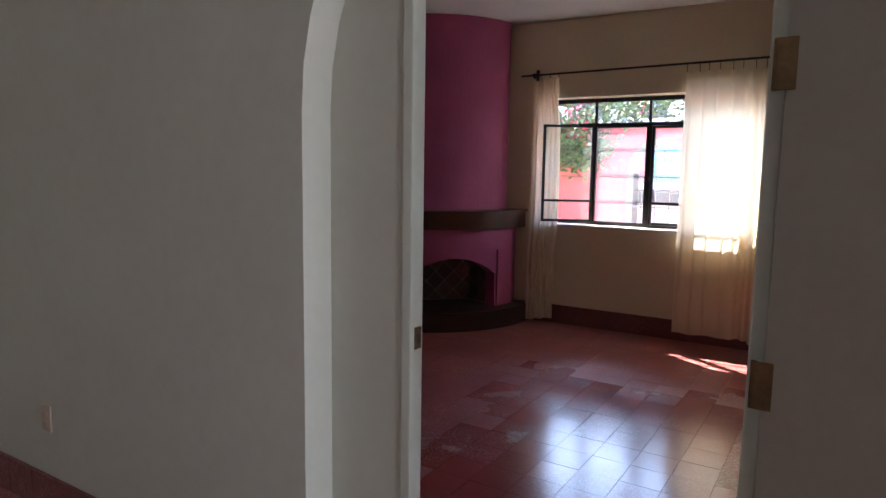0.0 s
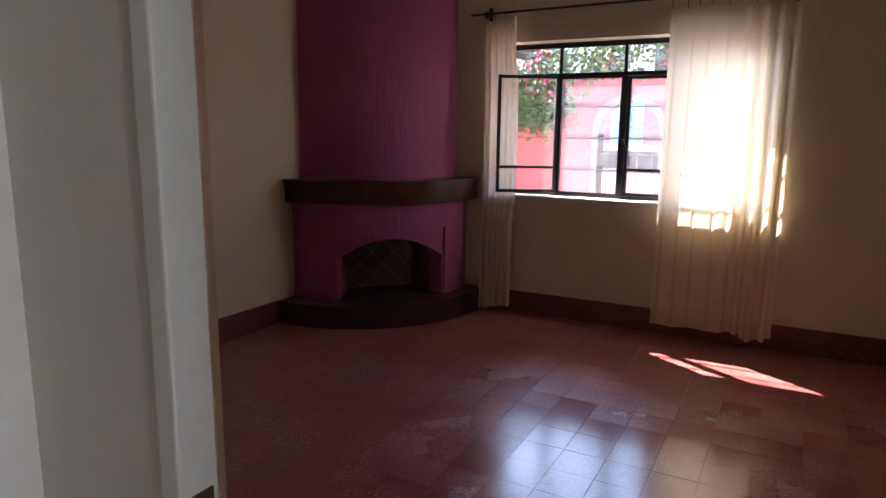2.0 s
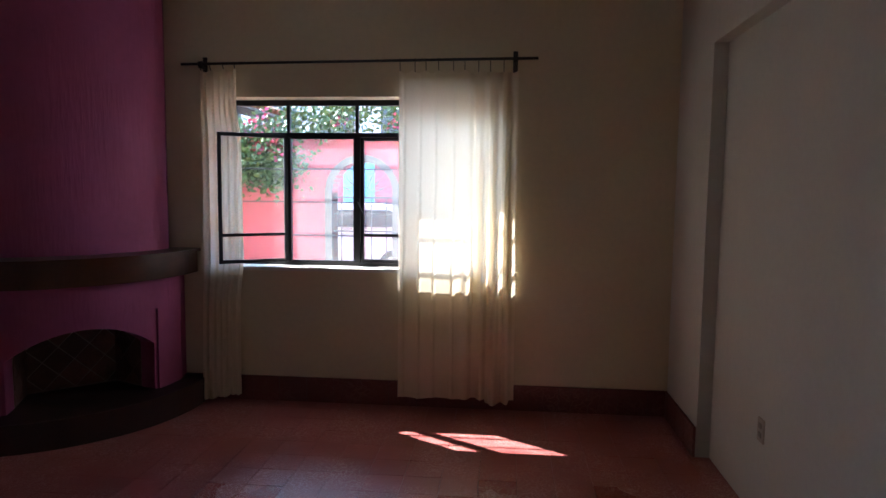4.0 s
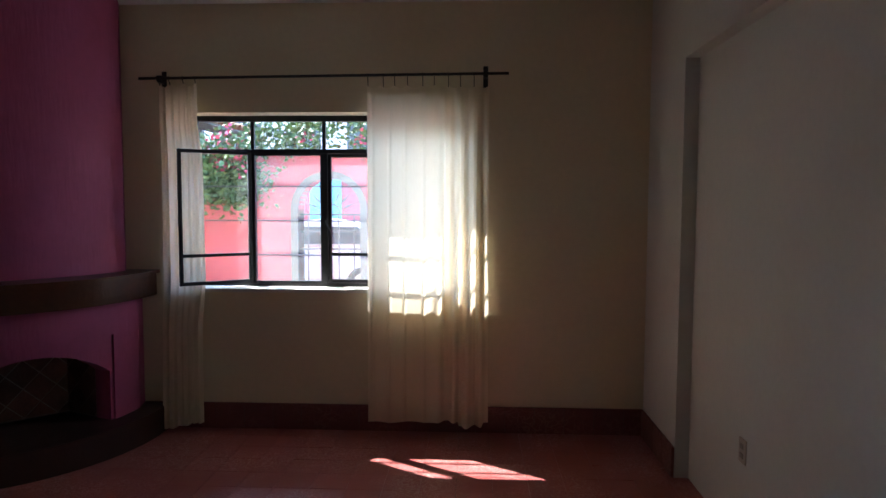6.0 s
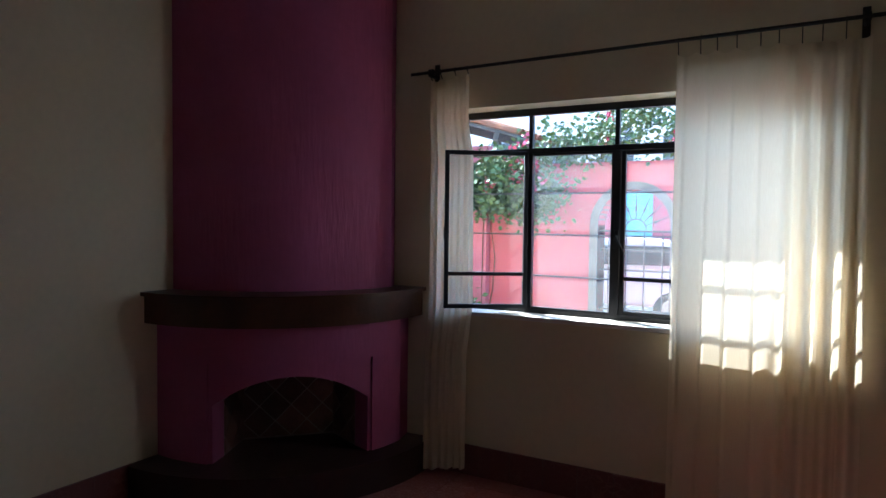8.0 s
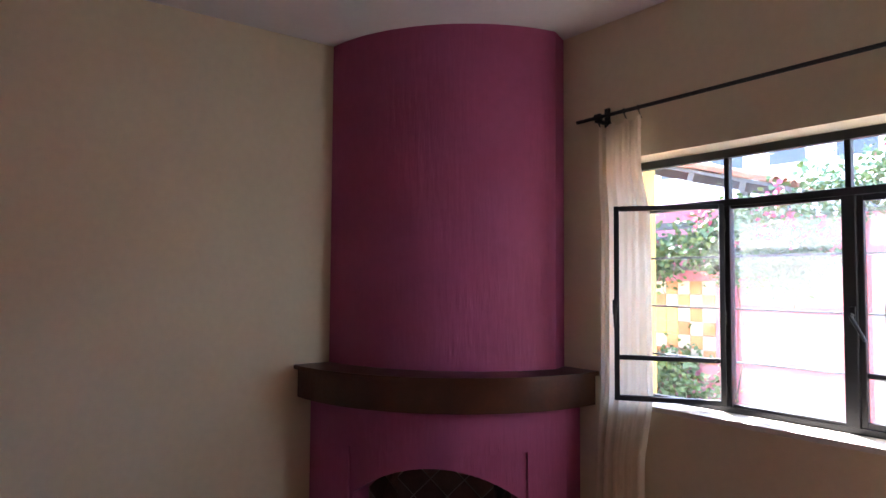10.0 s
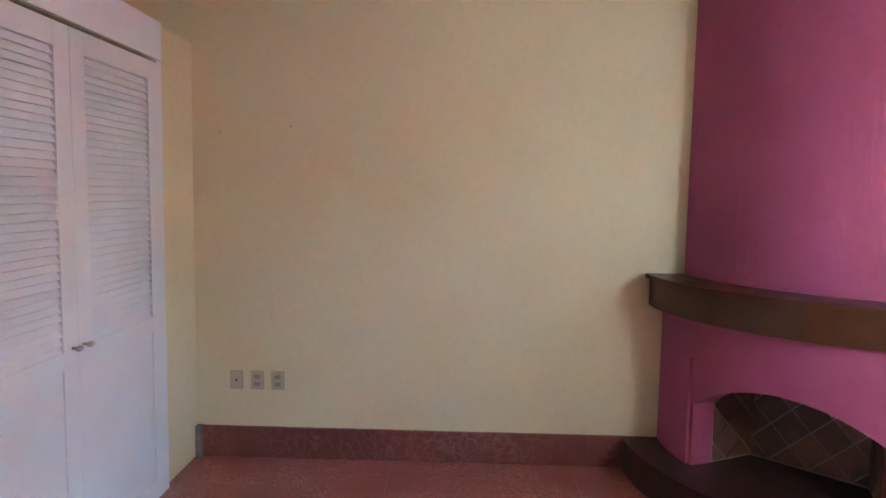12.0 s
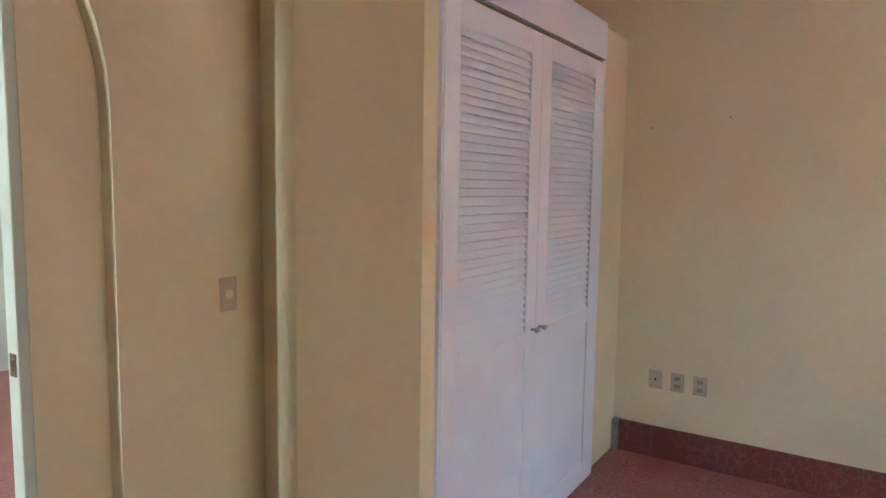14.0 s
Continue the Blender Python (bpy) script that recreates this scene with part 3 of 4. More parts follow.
for x0, x1 in ((WX0 + 0.03, M1 - 0.012), (M1 + 0.012, M2 - 0.012), (M2 + 0.012, M3 - 0.012), (M3 + 0.012, WX1 - 0.03)):
    under(win, pane(x0, x1, TZ + 0.016, FZ1 - 0.03))
under(win, pane(M1 + 0.016, M2 - 0.026, FZ0 + 0.03, TZ - 0.016, FY, GRIMY))
under(win, pane(M3 + 0.02, WX1 - 0.03, FZ0 + 0.03, TZ - 0.016))
under(win, boxes("pane_rim", STEEL, None, (M1 + 0.016, M2 - 0.026, FY - 0.012, FY + 0.012, FZ0 + 0.03, FZ0 + 0.042), (M1 + 0.016, M2 - 0.026, FY - 0.012, FY + 0.012, TZ - 0.03, TZ - 0.016)))


def sash(width, z0, z1, bar_z, handle_x, flip, lever=0.0, mat=GLASS):
    """A steel casement: frame, low bar, two panes and a handle. Local x runs from the hinge."""
    ob = new("sash")
    bm = bmesh.new()
    f = 0.024
    sx = 1 if flip else -1

    def bx(a, b, y0, y1, c, e, bv=0.003):
        box(bm, min(a * sx, b * sx), max(a * sx, b * sx), y0, y1, c, e, bevel=bv)

    bx(0, f, -0.014, 0.014, z0, z1)
    bx(width - f, width, -0.014, 0.014, z0, z1)
    bx(f, width - f, -0.014, 0.014, z0, z0 + f)
    bx(f, width - f, -0.014, 0.014, z1 - f, z1)
    bx(f, width - f, -0.011, 0.011, bar_z - 0.011, bar_z + 0.011)
    part("sash_frame", bm, STEEL, ob)
    for a, b in ((z0 + f, bar_z - 0.011), (bar_z + 0.011, z1 - f)):
        bm = bmesh.new()
        bx(f, width - f, -0.0015, 0.0015, a, b, 0)
        part("pane", bm, mat, ob)
    bm = bmesh.new()
    hx = handle_x * sx
    hz = (z0 + z1) / 2 - 0.02
    box(bm, hx - 0.012, hx + 0.012, -0.03, -0.014, hz - 0.035, hz + 0.035, bevel=0.003)
    cyl(bm, (hx, -0.02, hz), (hx, -0.052, hz), 0.009)
    cyl(bm, (hx, -0.05, hz), (hx + lever, -0.058, hz - 0.095), 0.008, 0.006)
    part("handle", bm, STEEL, ob, "black lever handle")
    return ob


s1 = sash(0.498, FZ0 + 0.032, TZ - 0.004, 1.222, 0.493, False)
s1.parent = win
s1.matrix_local = Matrix.Translation(Vector((M1 - 0.012, FY - 0.02, 0)) - win.location) @ Matrix.Rotation(radians(35.9), 4, "Z")
s2 = sash(M3 - M2 - 0.048, FZ0 + 0.032, TZ - 0.018, 1.222, M3 - M2 - 0.03, False, 0.055, GRIMY)
s2.parent = win
s2.matrix_local = Matrix.Translation(Vector((M3 - 0.021, FY, 0)) - win.location)
for z in (1.08, 1.42, 1.85):
    bm = bmesh.new()
    cyl(bm, (M1 - 0.012, FY - 0.024, z - 0.03), (M1 - 0.012, FY - 0.024, z + 0.03), 0.009)
    under(win, part("hinge", bm, STEEL))
bm = bmesh.new()
box(bm, WX0 + 0.002, WX1 - 0.002, YW - 0.004, FY - 0.02, WZ0 - 0.02, WZ0 + 0.005, bevel=0.003)
under(win, part("window_sill", bm, WHITE_WALL, None, "pale painted sill"))

for o in win.children_recursive:
    if o.name.startswith("pane") and not o.name.startswith("pane_rim"):
        o.visible_shadow = False

# security bars outside
grille = empty("window_bars", (-2.05, 8.39, 1.0), "thin grey horizontal security bars outside the window", "window bars")
for z in (1.204, 1.458, 1.71, 1.96):
    bm = bmesh.new()
    box(bm, WX0 - 0.02, WX1 + 0.02, 8.382, 8.398, z - 0.005, z + 0.005, bevel=0.001)
    under(grille, part("bar", bm, BAR))

# ---- curtains ----
rod = empty("curtain_rod", (-2.0, 8.0, 2.445), "black iron curtain rod on two wall brackets", "curtain rod")
RZ0, RZ1 = 2.424, 2.446
bm = bmesh.new()
cyl(bm, (-3.253, 8.0, RZ0), (-0.757, 8.0, RZ1), 0.0095)
under(rod, part("rod", bm, STEEL))
for bx_, rz in ((-3.112, RZ0), (-0.908, RZ1)):
    bm = bmesh.new()
    box(bm, bx_ - 0.016, bx_ + 0.016, YW - 0.012, YW, rz - 0.09, rz + 0.06, bevel=0.003)
    box(bm, bx_ - 0.011, bx_ + 0.011, 7.985, YW - 0.01, rz - 0.028, rz - 0.01, bevel=0.003)
    cyl(bm, (bx_ - 0.014, 8.0, rz), (bx_ + 0.014, 8.0, rz), 0.02)
    under(rod, part("bracket", bm, STEEL))


def curtain(name, x0, x1, y, ztop, zbot, folds, depth, label, seed, hang, tuck=0.0, lean=0.0, flat=0.0):
    """Pleated cloth with uneven folds, a gathered head and a loose hem, hung by small hooks."""
    rnd = random.Random(seed)
    ph = [rnd.uniform(0, 6.28) for _ in range(6)]
    nx, nz = folds * 14, 40
    bm = bmesh.new()
    grid = []
    for j in range(nz + 1):
        t = j / nz
        row = []
        for i in range(nx + 1):
            s = i / nx
            u = s + 0.03 * math.sin(5.1 * s + ph[0]) + 0.016 * math.sin(11 * s + ph[1] + 0.6 * t)
            w = 2 * math.pi * folds * u
            amp = depth * (0.45 + 0.55 * min(1, t * 2.2)) * (0.65 + 0.35 * math.sin(7 * s + ph[2]))
            yy = y + amp * (math.sin(w) + 0.35 * math.sin(2.1 * w + ph[3] + t)) + 0.012 * math.sin(3 * t + 4 * s + ph[4])
            if flat:
                g = (u * folds * 1.1) % 1.0 - 0.5
                pinch = math.exp(-(g / 0.07) ** 2) - 0.12 + 0.25 * math.sin(9 * s + ph[4])
                b = max(0.0, min(1.0, (s - flat) / 0.12))
                yy = y + b * (yy - y) * 1.6 - (1 - b) * 0.011 * pinch * (0.5 + 0.5 * min(1, 2 * t))
            spread = 1 + 0.03 * t * math.sin(ph[5])
            xc = (x0 + x1) / 2
            xx = xc + (x0 + (x1 - x0) * s - xc) * spread + 0.35 * amp * math.cos(w)
            zt = ztop - 0.02 * abs(math.sin(math.pi * hang * s))
            zb = zbot(s) + 0.006 * math.sin(w * 0.5)
            zz = zt + (zb - zt) * t
            yy -= lean * t * t
            if tuck:
                f = max(0.0, min(1.0, (2.12 - zz) / 0.2)) * max(0.0, min(1.0, (zz - 0.74) / 0.3))
                yy = y + (yy - y) * (1 - 0.45 * f) + f * (0.018 + tuck * s + 0.8 * lean * t * t)
            row.append(bm.verts.new((xx, yy, zz)))
        grid.append(row)
    for j in range(nz):
        for i in range(nx):
            bm.faces.new((grid[j][i], grid[j][i + 1], grid[j + 1][i + 1], grid[j + 1][i]))
    coords = [[v.co.copy() for v in row] for row in grid]
    thing = empty(name, ((x0 + x1) / 2, y, ztop), label, "curtain", "curtains on the rod")
    for rows in ((0, 1), (nz - 2, nz - 1, nz)):
        hem = bmesh.new()
        turn = [[hem.verts.new(v + Vector((0, 0.004, 0))) for v in coords[j]] for j in rows]
        for low, high in zip(turn, turn[1:]):
            for i in range(nx):
                hem.faces.new((low[i], low[i + 1], high[i + 1], high[i]))
        under(thing, new("hem", finish(hem, "hem", CLOTH, True)))
    me = finish(bm, "cloth", CLOTH, True)
    under(thing, new("cloth", me))
    for k in range(hang + 1):
        s = k / hang
        hx = x0 + (x1 - x0) * (0.02 + 0.96 * s) + rnd.uniform(-0.01, 0.01)
        rz = RZ0 + (RZ1 - RZ0) * (hx + 3.253) / 2.496
        bm = bmesh.new()
        r = bmesh.ops.create_cone(bm, cap_ends=True, segments=10, radius1=0.013, radius2=0.013, depth=0.003, matrix=Matrix.Translation((hx, 8.0, rz)) @ Matrix.Rotation(radians(90), 4, "Y"))
        cyl(bm, (hx, 8.0, rz - 0.011), (hx, y + 0.01, ztop - 0.012), 0.0028, seg=6)
        under(thing, part("hook", bm, STEEL))
    return thing


curtain("curtain", -1.70, -0.885, 8.0, 2.372, lambda s: 0.08 + 0.02 * s - (0.03 if 0.75 < s < 0.95 else 0), 7, 0.020, "cream cotton curtain hanging to the skirting, glowing with sun", 3, 9, flat=0.5)
curtain("curtain", -3.135, -2.862, 8.015, 2.392, lambda s: 0.012 + 0.05 * s, 6, 0.020, "cream cotton curtain drawn together into a narrow bundle", 8, 3, 0.045, 0.03)

# ---- closet ----
CY, CX1, CZ = 4.364, -2.288, 2.35
bm = bmesh.new()
box(bm, -3.865, -2.367, CY - 0.05, CY, 2.165, CZ)
box(bm, XL, -3.865, CY - 0.09, CY - 0.02, -0.05, CZ)
box(bm, XL, -2.367, YD, CY - 0.09, CZ - 0.05, CZ)
box(bm, -3.865, -2.367, CY - 0.09, CY - 0.05, 2.165, CZ - 0.05)
prism(bm, [(CX1, CY), (-2.15, 3.95), (-2.262, YD), (-2.367, YD), (-2.367, CY)], -0.05, CZ)
structure("wall_closet", bm, CREAM, "cream plastered closet box that stops short of the ceiling", "wall")

closet = empty("closet_doors", (-3.12, CY, 0), "white painted double closet doors with louvred upper halves", "closet door")
under(closet, boxes("header_board", WHITE, None, (-3.865, -2.370, CY + 0.002, CY + 0.02, 2.165, CZ - 0.004), bevel=0.002))
under(closet, boxes("side_board", WHITE, None, (-2.3775, -2.3665, CY - 0.02, CY + 0.016, 0.01, 2.16), bevel=0.002))
under(closet, boxes("side_board", WHITE, None, (-3.865, -3.8165, CY - 0.02, CY + 0.016, 0.01, 2.16), bevel=0.002))


def louvre_door(x0, x1, knob_x, bulge):
    ob = new("door")
    y0, y1 = CY - 0.014, CY + 0.018
    st, zb, zt, lr0, lr1 = 0.0945, 0.012, 2.145, 0.93, 2.055
    f = boxes("door_frame", WHITE, ob, (x0, x0 + st, y0, y1, zb, zt), (x1 - st, x1, y0, y1, zb, zt), (x0 + st, x1 - st, y0, y1, lr1, zt), (x0 + st, x1 - st, y0, y1, 0.86, lr0), (x0 + st, x1 - st, y0, y1, zb, 0.12), bevel=0.002)
    boxes("lower_panel", WHITE, ob, (x0 + st - 0.002, x1 - st + 0.002, y0 + 0.004, y1 - 0.007, 0.118, 0.862))
    n = 36
    step = (lr1 - lr0) / n
    bm = bmesh.new()
    vs = box(bm, x0 + st, x1 - st, -0.022, 0.022, -0.003, 0.003)
    bmesh.ops.rotate(bm, verts=vs, cent=(0, 0, 0), matrix=Matrix.Rotation(radians(-62), 3, "X"))
    me = finish(bm, "slat", WHITE)
    rnd = random.Random(int(bulge * 100))
    for i in range(n):
        s = new("slat", me)
        s.parent = ob
        tilt = rnd.uniform(-2.5, 2.5) + (9 if i in (18, 27) else 0)
        s.matrix_local = Matrix.Translation((0, (y0 + y1) / 2, lr0 + step * (i + 0.5))) @ Matrix.Rotation(radians(tilt), 4, "X")
    bm = bmesh.new()
    cyl(bm, (knob_x, y1, 0.935), (knob_x, y1 + 0.02, 0.935), 0.006)
    ball(bm, (knob_x, y1 + 0.028, 0.935), 0.014, 1.5, 0.8, 0.8)
    part("knob", bm, KNOB, ob, "small dull metal knob", True)
    under(closet, ob)
    return ob


louvre_door(-3.8145, -3.1075, -3.14, 1)
louvre_door(-3.105, -2.3785, -3.065, 2)
# dark closet inside
bm = bmesh.new()
box(bm, -3.855, -2.370, CY - 0.60, CY - 0.58, 0.0, CZ - 0.06)
structure("wall_closet_back", bm, CREAM, "back wall of the closet behind the louvred doors", "wall")


def wall_plate(name, label, category, w, h, m, slots, group=""):
    ob = empty(name, m.translation, label, category, group)
    ob.matrix_world = m
    bm = bmesh.new()
    box(bm, -w / 2, w / 2, -0.008, 0, -h / 2, h / 2, bevel=0.003)
    part("plate", bm, PLASTIC, ob)
    for sx_, sz_, sw, sh, mt in slots:
        bm = bmesh.new()
        box(bm, sx_ - sw / 2, sx_ + sw / 2, -0.011, -0.006, sz_ - sh / 2, sz_ + sh / 2, bevel=0.001)
        part("insert", bm, mt, ob)
    return ob


for k, y in enumerate((4.58, 4.70, 4.82)):
    slots = [(0, 0, 0.012, 0.012, DARK)] if k == 0 else [(0, 0.022, 0.034, 0.024, SOCKET), (0, -0.022, 0.034, 0.024, SOCKET)]
    wall_plate("wall_socket", "beige plastic wall socket plate above the red skirting", "socket", 0.075, 0.108, pose(XL, y, 0.453, 0, 0, 90), slots, "sockets by the closet")
for ny, nz in ((4.50, 1.86), (4.90, 1.90)):
    bm = bmesh.new()
    cyl(bm, (XL - 0.01, ny, nz), (XL + 0.010, ny, nz + 0.003), 0.003, 0.003, 8)
    tagged(part("nail", bm, BRASS), "small rusty nail in the cream plaster", "nail", "nails in the wall")
wall_plate("light_switch", "beige plastic light switch plate on cream wall", "switch", 0.07, 0.12, pose(-2.10, YD, 1.138, 0, 0, 180), [(0, 0, 0.03, 0.028, CREAM)])
wall_plate("wall_socket", "beige plastic wall socket plate on the pale walled-up opening", "socket", 0.075, 0.115, pose(RX, 6.63, 0.445, 0, 0, -90), [(0, 0.022, 0.034, 0.024, SOCKET), (0, -0.022, 0.034, 0.024, SOCKET)])
wall_plate("wall_socket", "pale plastic socket plate low on the hall wall", "socket", 0.07, 0.115, pose(-3.254, HY, 0.42, 0, 0, 0), [(0, 0.02, 0.03, 0.018, PLASTIC), (0, -0.02, 0.03, 0.018, PLASTIC)])

# ---- outside ----
bm = bmesh.new()
bmesh.ops.create_grid(bm, x_segments=2, y_segments=2, size=400)
for v in bm.verts:
    v.co.z = -0.2
structure("ground", bm, PATIO, "pale sunlit paving of the patio", "ground")
bm = bmesh.new()
box(bm, -40, 40, 14.4, 20.0, -0.19, -0.14)
structure("road", bm, ROAD, "grey asphalt street beyond the garden wall", "road")

# eave of clay tiles over the window
eave = empty("roof_eave", (-2.4, 8.6, 2.8), "overhanging eave of curved clay roof tiles", "eave")
under(eave, boxes("eave_board", BEAM, None, (-6.0, 2.0, OY, 8.67, 2.87, 2.91)))
bm = bmesh.new()
bmesh.ops.create_cone(bm, cap_ends=False, segments=12, radius1=0.1, radius2=0.085, depth=0.6, matrix=Matrix.Rotation(radians(90), 4, "X"))
for v in [v for v in bm.verts if v.co.z < -0.01]:
    bm.verts.remove(v)
tile_me = finish(bm, "roof_tile", ROOFTILE, True)
for k in range(28):
    t = new("roof_tile", tile_me)
    t.matrix_world = pose(-5.4 + 0.22 * k, 8.48, 2.91, -9, 0, 180)
    under(eave, t)

# garden wall with an arched gate
GY = 12.7
GX0, GX1, GR = -3.44, -2.56, 1.51
bm = bmesh.new()
gr_ = (GX1 - GX0) / 2


def gate_wall(bm, y0, y1, x0, x1, z0, z1, ax0, ax1, az, n=20):
    r, cx = (ax1 - ax0) / 2, (ax0 + ax1) / 2
    box(bm, x0, ax0, y0, y1, z0, z1)
    box(bm, ax1, x1, y0, y1, z0, z1)
    for i in range(n):
        a0, a1 = math.pi * (1 - i / n), math.pi * (1 - (i + 1) / n)
        p0, p1 = (cx + r * math.cos(a0), az + r * math.sin(a0)), (cx + r * math.cos(a1), az + r * math.sin(a1))
        vs = [bm.verts.new((p[0], y, z)) for y in (y0, y1) for p, z in ((p0, p0[1]), (p1, p1[1]), (p1, z1), (p0, z1))]
        for f in ((0, 1, 2, 3), (7, 6, 5, 4), (0, 4, 5, 1)):
            bm.faces.new([vs[k] for k in f])


gate_wall(bm, GY, GY + 0.3, -4.94, 6.0, -0.2, 2.3, GX0, GX1, GR)
structure("garden_wall", bm, REDWALL, "red plastered garden wall with an arched gateway", "wall")
bm = bmesh.new()
cx = (GX0 + GX1) / 2
n = 24
ring = []
for i in range(n + 1):
    a = math.pi * (1 - i / n)
    ring.append(((cx + gr_ * math.cos(a), GR + gr_ * math.sin(a)), (cx + (gr_ + 0.10) * math.cos(a), GR + (gr_ + 0.10) * math.sin(a))))
ring = [((GX0, -0.2), (GX0 - 0.10, -0.2))] + ring + [((GX1, -0.2), (GX1 + 0.10, -0.2))]
for (a0, b0), (a1, b1) in zip(ring, ring[1:]):
    vs = [bm.verts.new((p[0], y, p[1])) for y in (GY - 0.03, GY + 0.32) for p in (a0, a1, b1, b0)]
    for f in ((0, 1, 2, 3), (0, 4, 5, 1), (3, 2, 6, 7)):
        bm.faces.new([vs[k] for k in f])
structure("trim_gate_arch", bm, STONE, "grey stone surround of the arched gateway", "trim")

gate = empty("garden_gate", (cx, GY + 0.12, -0.2), "grey iron garden gate with a sunburst in its arch", "gate")
for i in range(4):
    x = GX0 + (GX1 - GX0) * (i + 0.5) / 4
    bm = bmesh.new()
    cyl(bm, (x, GY + 0.12, -0.15), (x, GY + 0.12, 1.42), 0.009, seg=8)
    under(gate, part("upright", bm, BAR))
for z in (-0.1, 0.45, 0.95, 1.2, 1.44):
    bm = bmesh.new()
    box(bm, GX0, GX1, GY + 0.11, GY + 0.13, z - 0.012, z + 0.012)
    under(gate, part("rail", bm, BAR))
for i in range(1, 8):
    a = math.pi * i / 8
    bm = bmesh.new()
    cyl(bm, (cx + 0.13 * math.cos(a), GY + 0.12, 1.46 + 0.13 * math.sin(a)), (cx + 0.43 * math.cos(a), GY + 0.12, 1.46 + 0.43 * math.sin(a)), 0.006, 0.006, 6)
    cyl(bm, (cx + 0.24 * math.cos(a), GY + 0.12, 1.46 + 0.24 * math.sin(a)), (cx + 0.33 * math.cos(a), GY + 0.12, 1.46 + 0.33 * math.sin(a)), 0.017, 0.004, 6)
    under(gate, part("ray", bm, BAR))
bm = bmesh.new()
pr_ = [(cx + 0.13 * math.cos(math.pi * i / 12), 1.46 + 0.13 * math.sin(math.pi * i / 12)) for i in range(13)]
for a, b in zip(pr_, pr_[1:]):
    cyl(bm, (a[0], GY + 0.12, a[1]), (b[0], GY + 0.12, b[1]), 0.007, 0.007, 6)
under(gate, part("sun_disc", bm, BAR))

# pink house beside the red wall, with a tiled mural, a coping and a tiled roof on grey beams
bm = bmesh.new()
box(bm, -12.0, -4.95, 12.6, 12.9, -0.2, 1.72)
box(bm, -12.0, -5.6, 14.0, 14.2, -0.2, 2.75)
structure("house_wall_pink", bm, PINKWALL, "pink plastered wall of the neighbouring house", "wall")
bm = bmesh.new()
box(bm, -12.0, -4.92, 12.56, 12.93, 1.72, 1.78, bevel=0.008)
structure("trim_coping", bm, STONE, "grey stone coping on the pink wall", "trim")

mural = empty("tile_mural", (-5.9, 12.59, 1.10), "orange and white tile mural set in the pink wall", "tile mural")
MT_A = material("mural_orange", (0.50, 0.20, 0.07), 0.3, 0.15, 8, 0.0, per_object=0.3)
MT_B = material("mural_white", (0.62, 0.52, 0.40), 0.3, 0.1, 8, 0.0, per_object=0.15)
MT_C = material("mural_yellow", (0.62, 0.42, 0.10), 0.3, 0.1, 8, 0.0, per_object=0.15)
mt_me = []
for mt in (MT_A, MT_B, MT_C):
    bm = bmesh.new()
    box(bm, -0.079, 0.079, -0.012, 0, -0.079, 0.079, bevel=0.004)
    mt_me.append(finish(bm, "tile", mt))
for r in range(6):
    for c in range(9):
        t = new("tile", mt_me[2 if r in (2, 3) and 3 <= c <= 5 else (r + c) % 2])
        t.parent = mural
        t.location = (-0.66 + 0.165 * c, 0.012, -0.41 + 0.165 * r)

lean = empty("lean_to_roof", (-7.0, 13.4, 2.5), "clay tiled roof sloping down on grey timber beams", "roof")
TILT = Matrix.Rotation(radians(16), 4, "Y")
EAVE = Vector((-4.60, 13.4, 2.70))
bm = bmesh.new()
box(bm, -6.5, 0.0, -0.62, 0.9, -0.02, 0.02)
bmesh.ops.transform(bm, matrix=Matrix.Translation(EAVE) @ TILT, verts=bm.verts[:])
under(lean, part("roof_deck", bm, BEAM))
for k in range(9):
    bm = bmesh.new()
    box(bm, -0.7 * k - 0.35, -0.7 * k - 0.27, -0.6, 0.88, -0.13, -0.021)
    bmesh.ops.transform(bm, matrix=Matrix.Translation(EAVE) @ TILT, verts=bm.verts[:])
    under(lean, part("rafter", bm, BEAM))
for k in range(12):
    for j in range(7):
        tl = new("roof_tile", tile_me)
        tl.matrix_world = Matrix.Translation(EAVE) @ TILT @ Matrix.Translation((-0.26 - 0.52 * k, -0.56 + 0.22 * j, 0.03 + 0.012 * (k % 2))) @ Matrix.Rotation(radians(90), 4, "Z")
        under(lean, tl)
for z in (2.10, 2.28):
    under(lean, boxes("beam", BEAM, None, (-11.0, -4.8, 12.98, 13.06, z, z + 0.09)))
under(lean, boxes("post", BEAM, None, (-5.05, -4.95, 12.98, 13.06, -0.2, 2.7)))
under(lean, boxes("post", BEAM, None, (-5.05, -4.95, 13.9, 14.0, -0.2, 2.7)))


def foliage(name, clumps, count, size, mat, seed, spread):
    """Many small leaves gathered in loose clumps, one mesh."""
    rnd = np.random.RandomState(seed)
    base = np.array([(0, 0, 0), (0.34, 0.35, 0.07), (0.36, 0.68, 0.05), (0, 1.05, -0.05), (-0.36, 0.68, 0.05), (-0.34, 0.35, 0.07)])
    verts, faces = [], []
    for c in clumps:
        for _ in range(count):
            p = np.array(c[:3]) + rnd.normal(0, 1, 3) * np.array(c[3:6]) * spread
            m = np.array(Euler((rnd.uniform(-1.2, 1.2), rnd.uniform(-1.2, 1.2), rnd.uniform(0, 6.28))).to_matrix())
            k = len(verts)
            verts.extend((base * size * rnd.uniform(0.6, 1.3)) @ m.T + p)
            faces.append((k, k + 1, k + 2, k + 3))
            faces.append((k, k + 3, k + 4, k + 5))
    me = bpy.data.meshes.new(name)
    me.from_pydata([tuple(v) for v in verts], [], faces)
    me.materials.append(mat)
    return new(name, me)


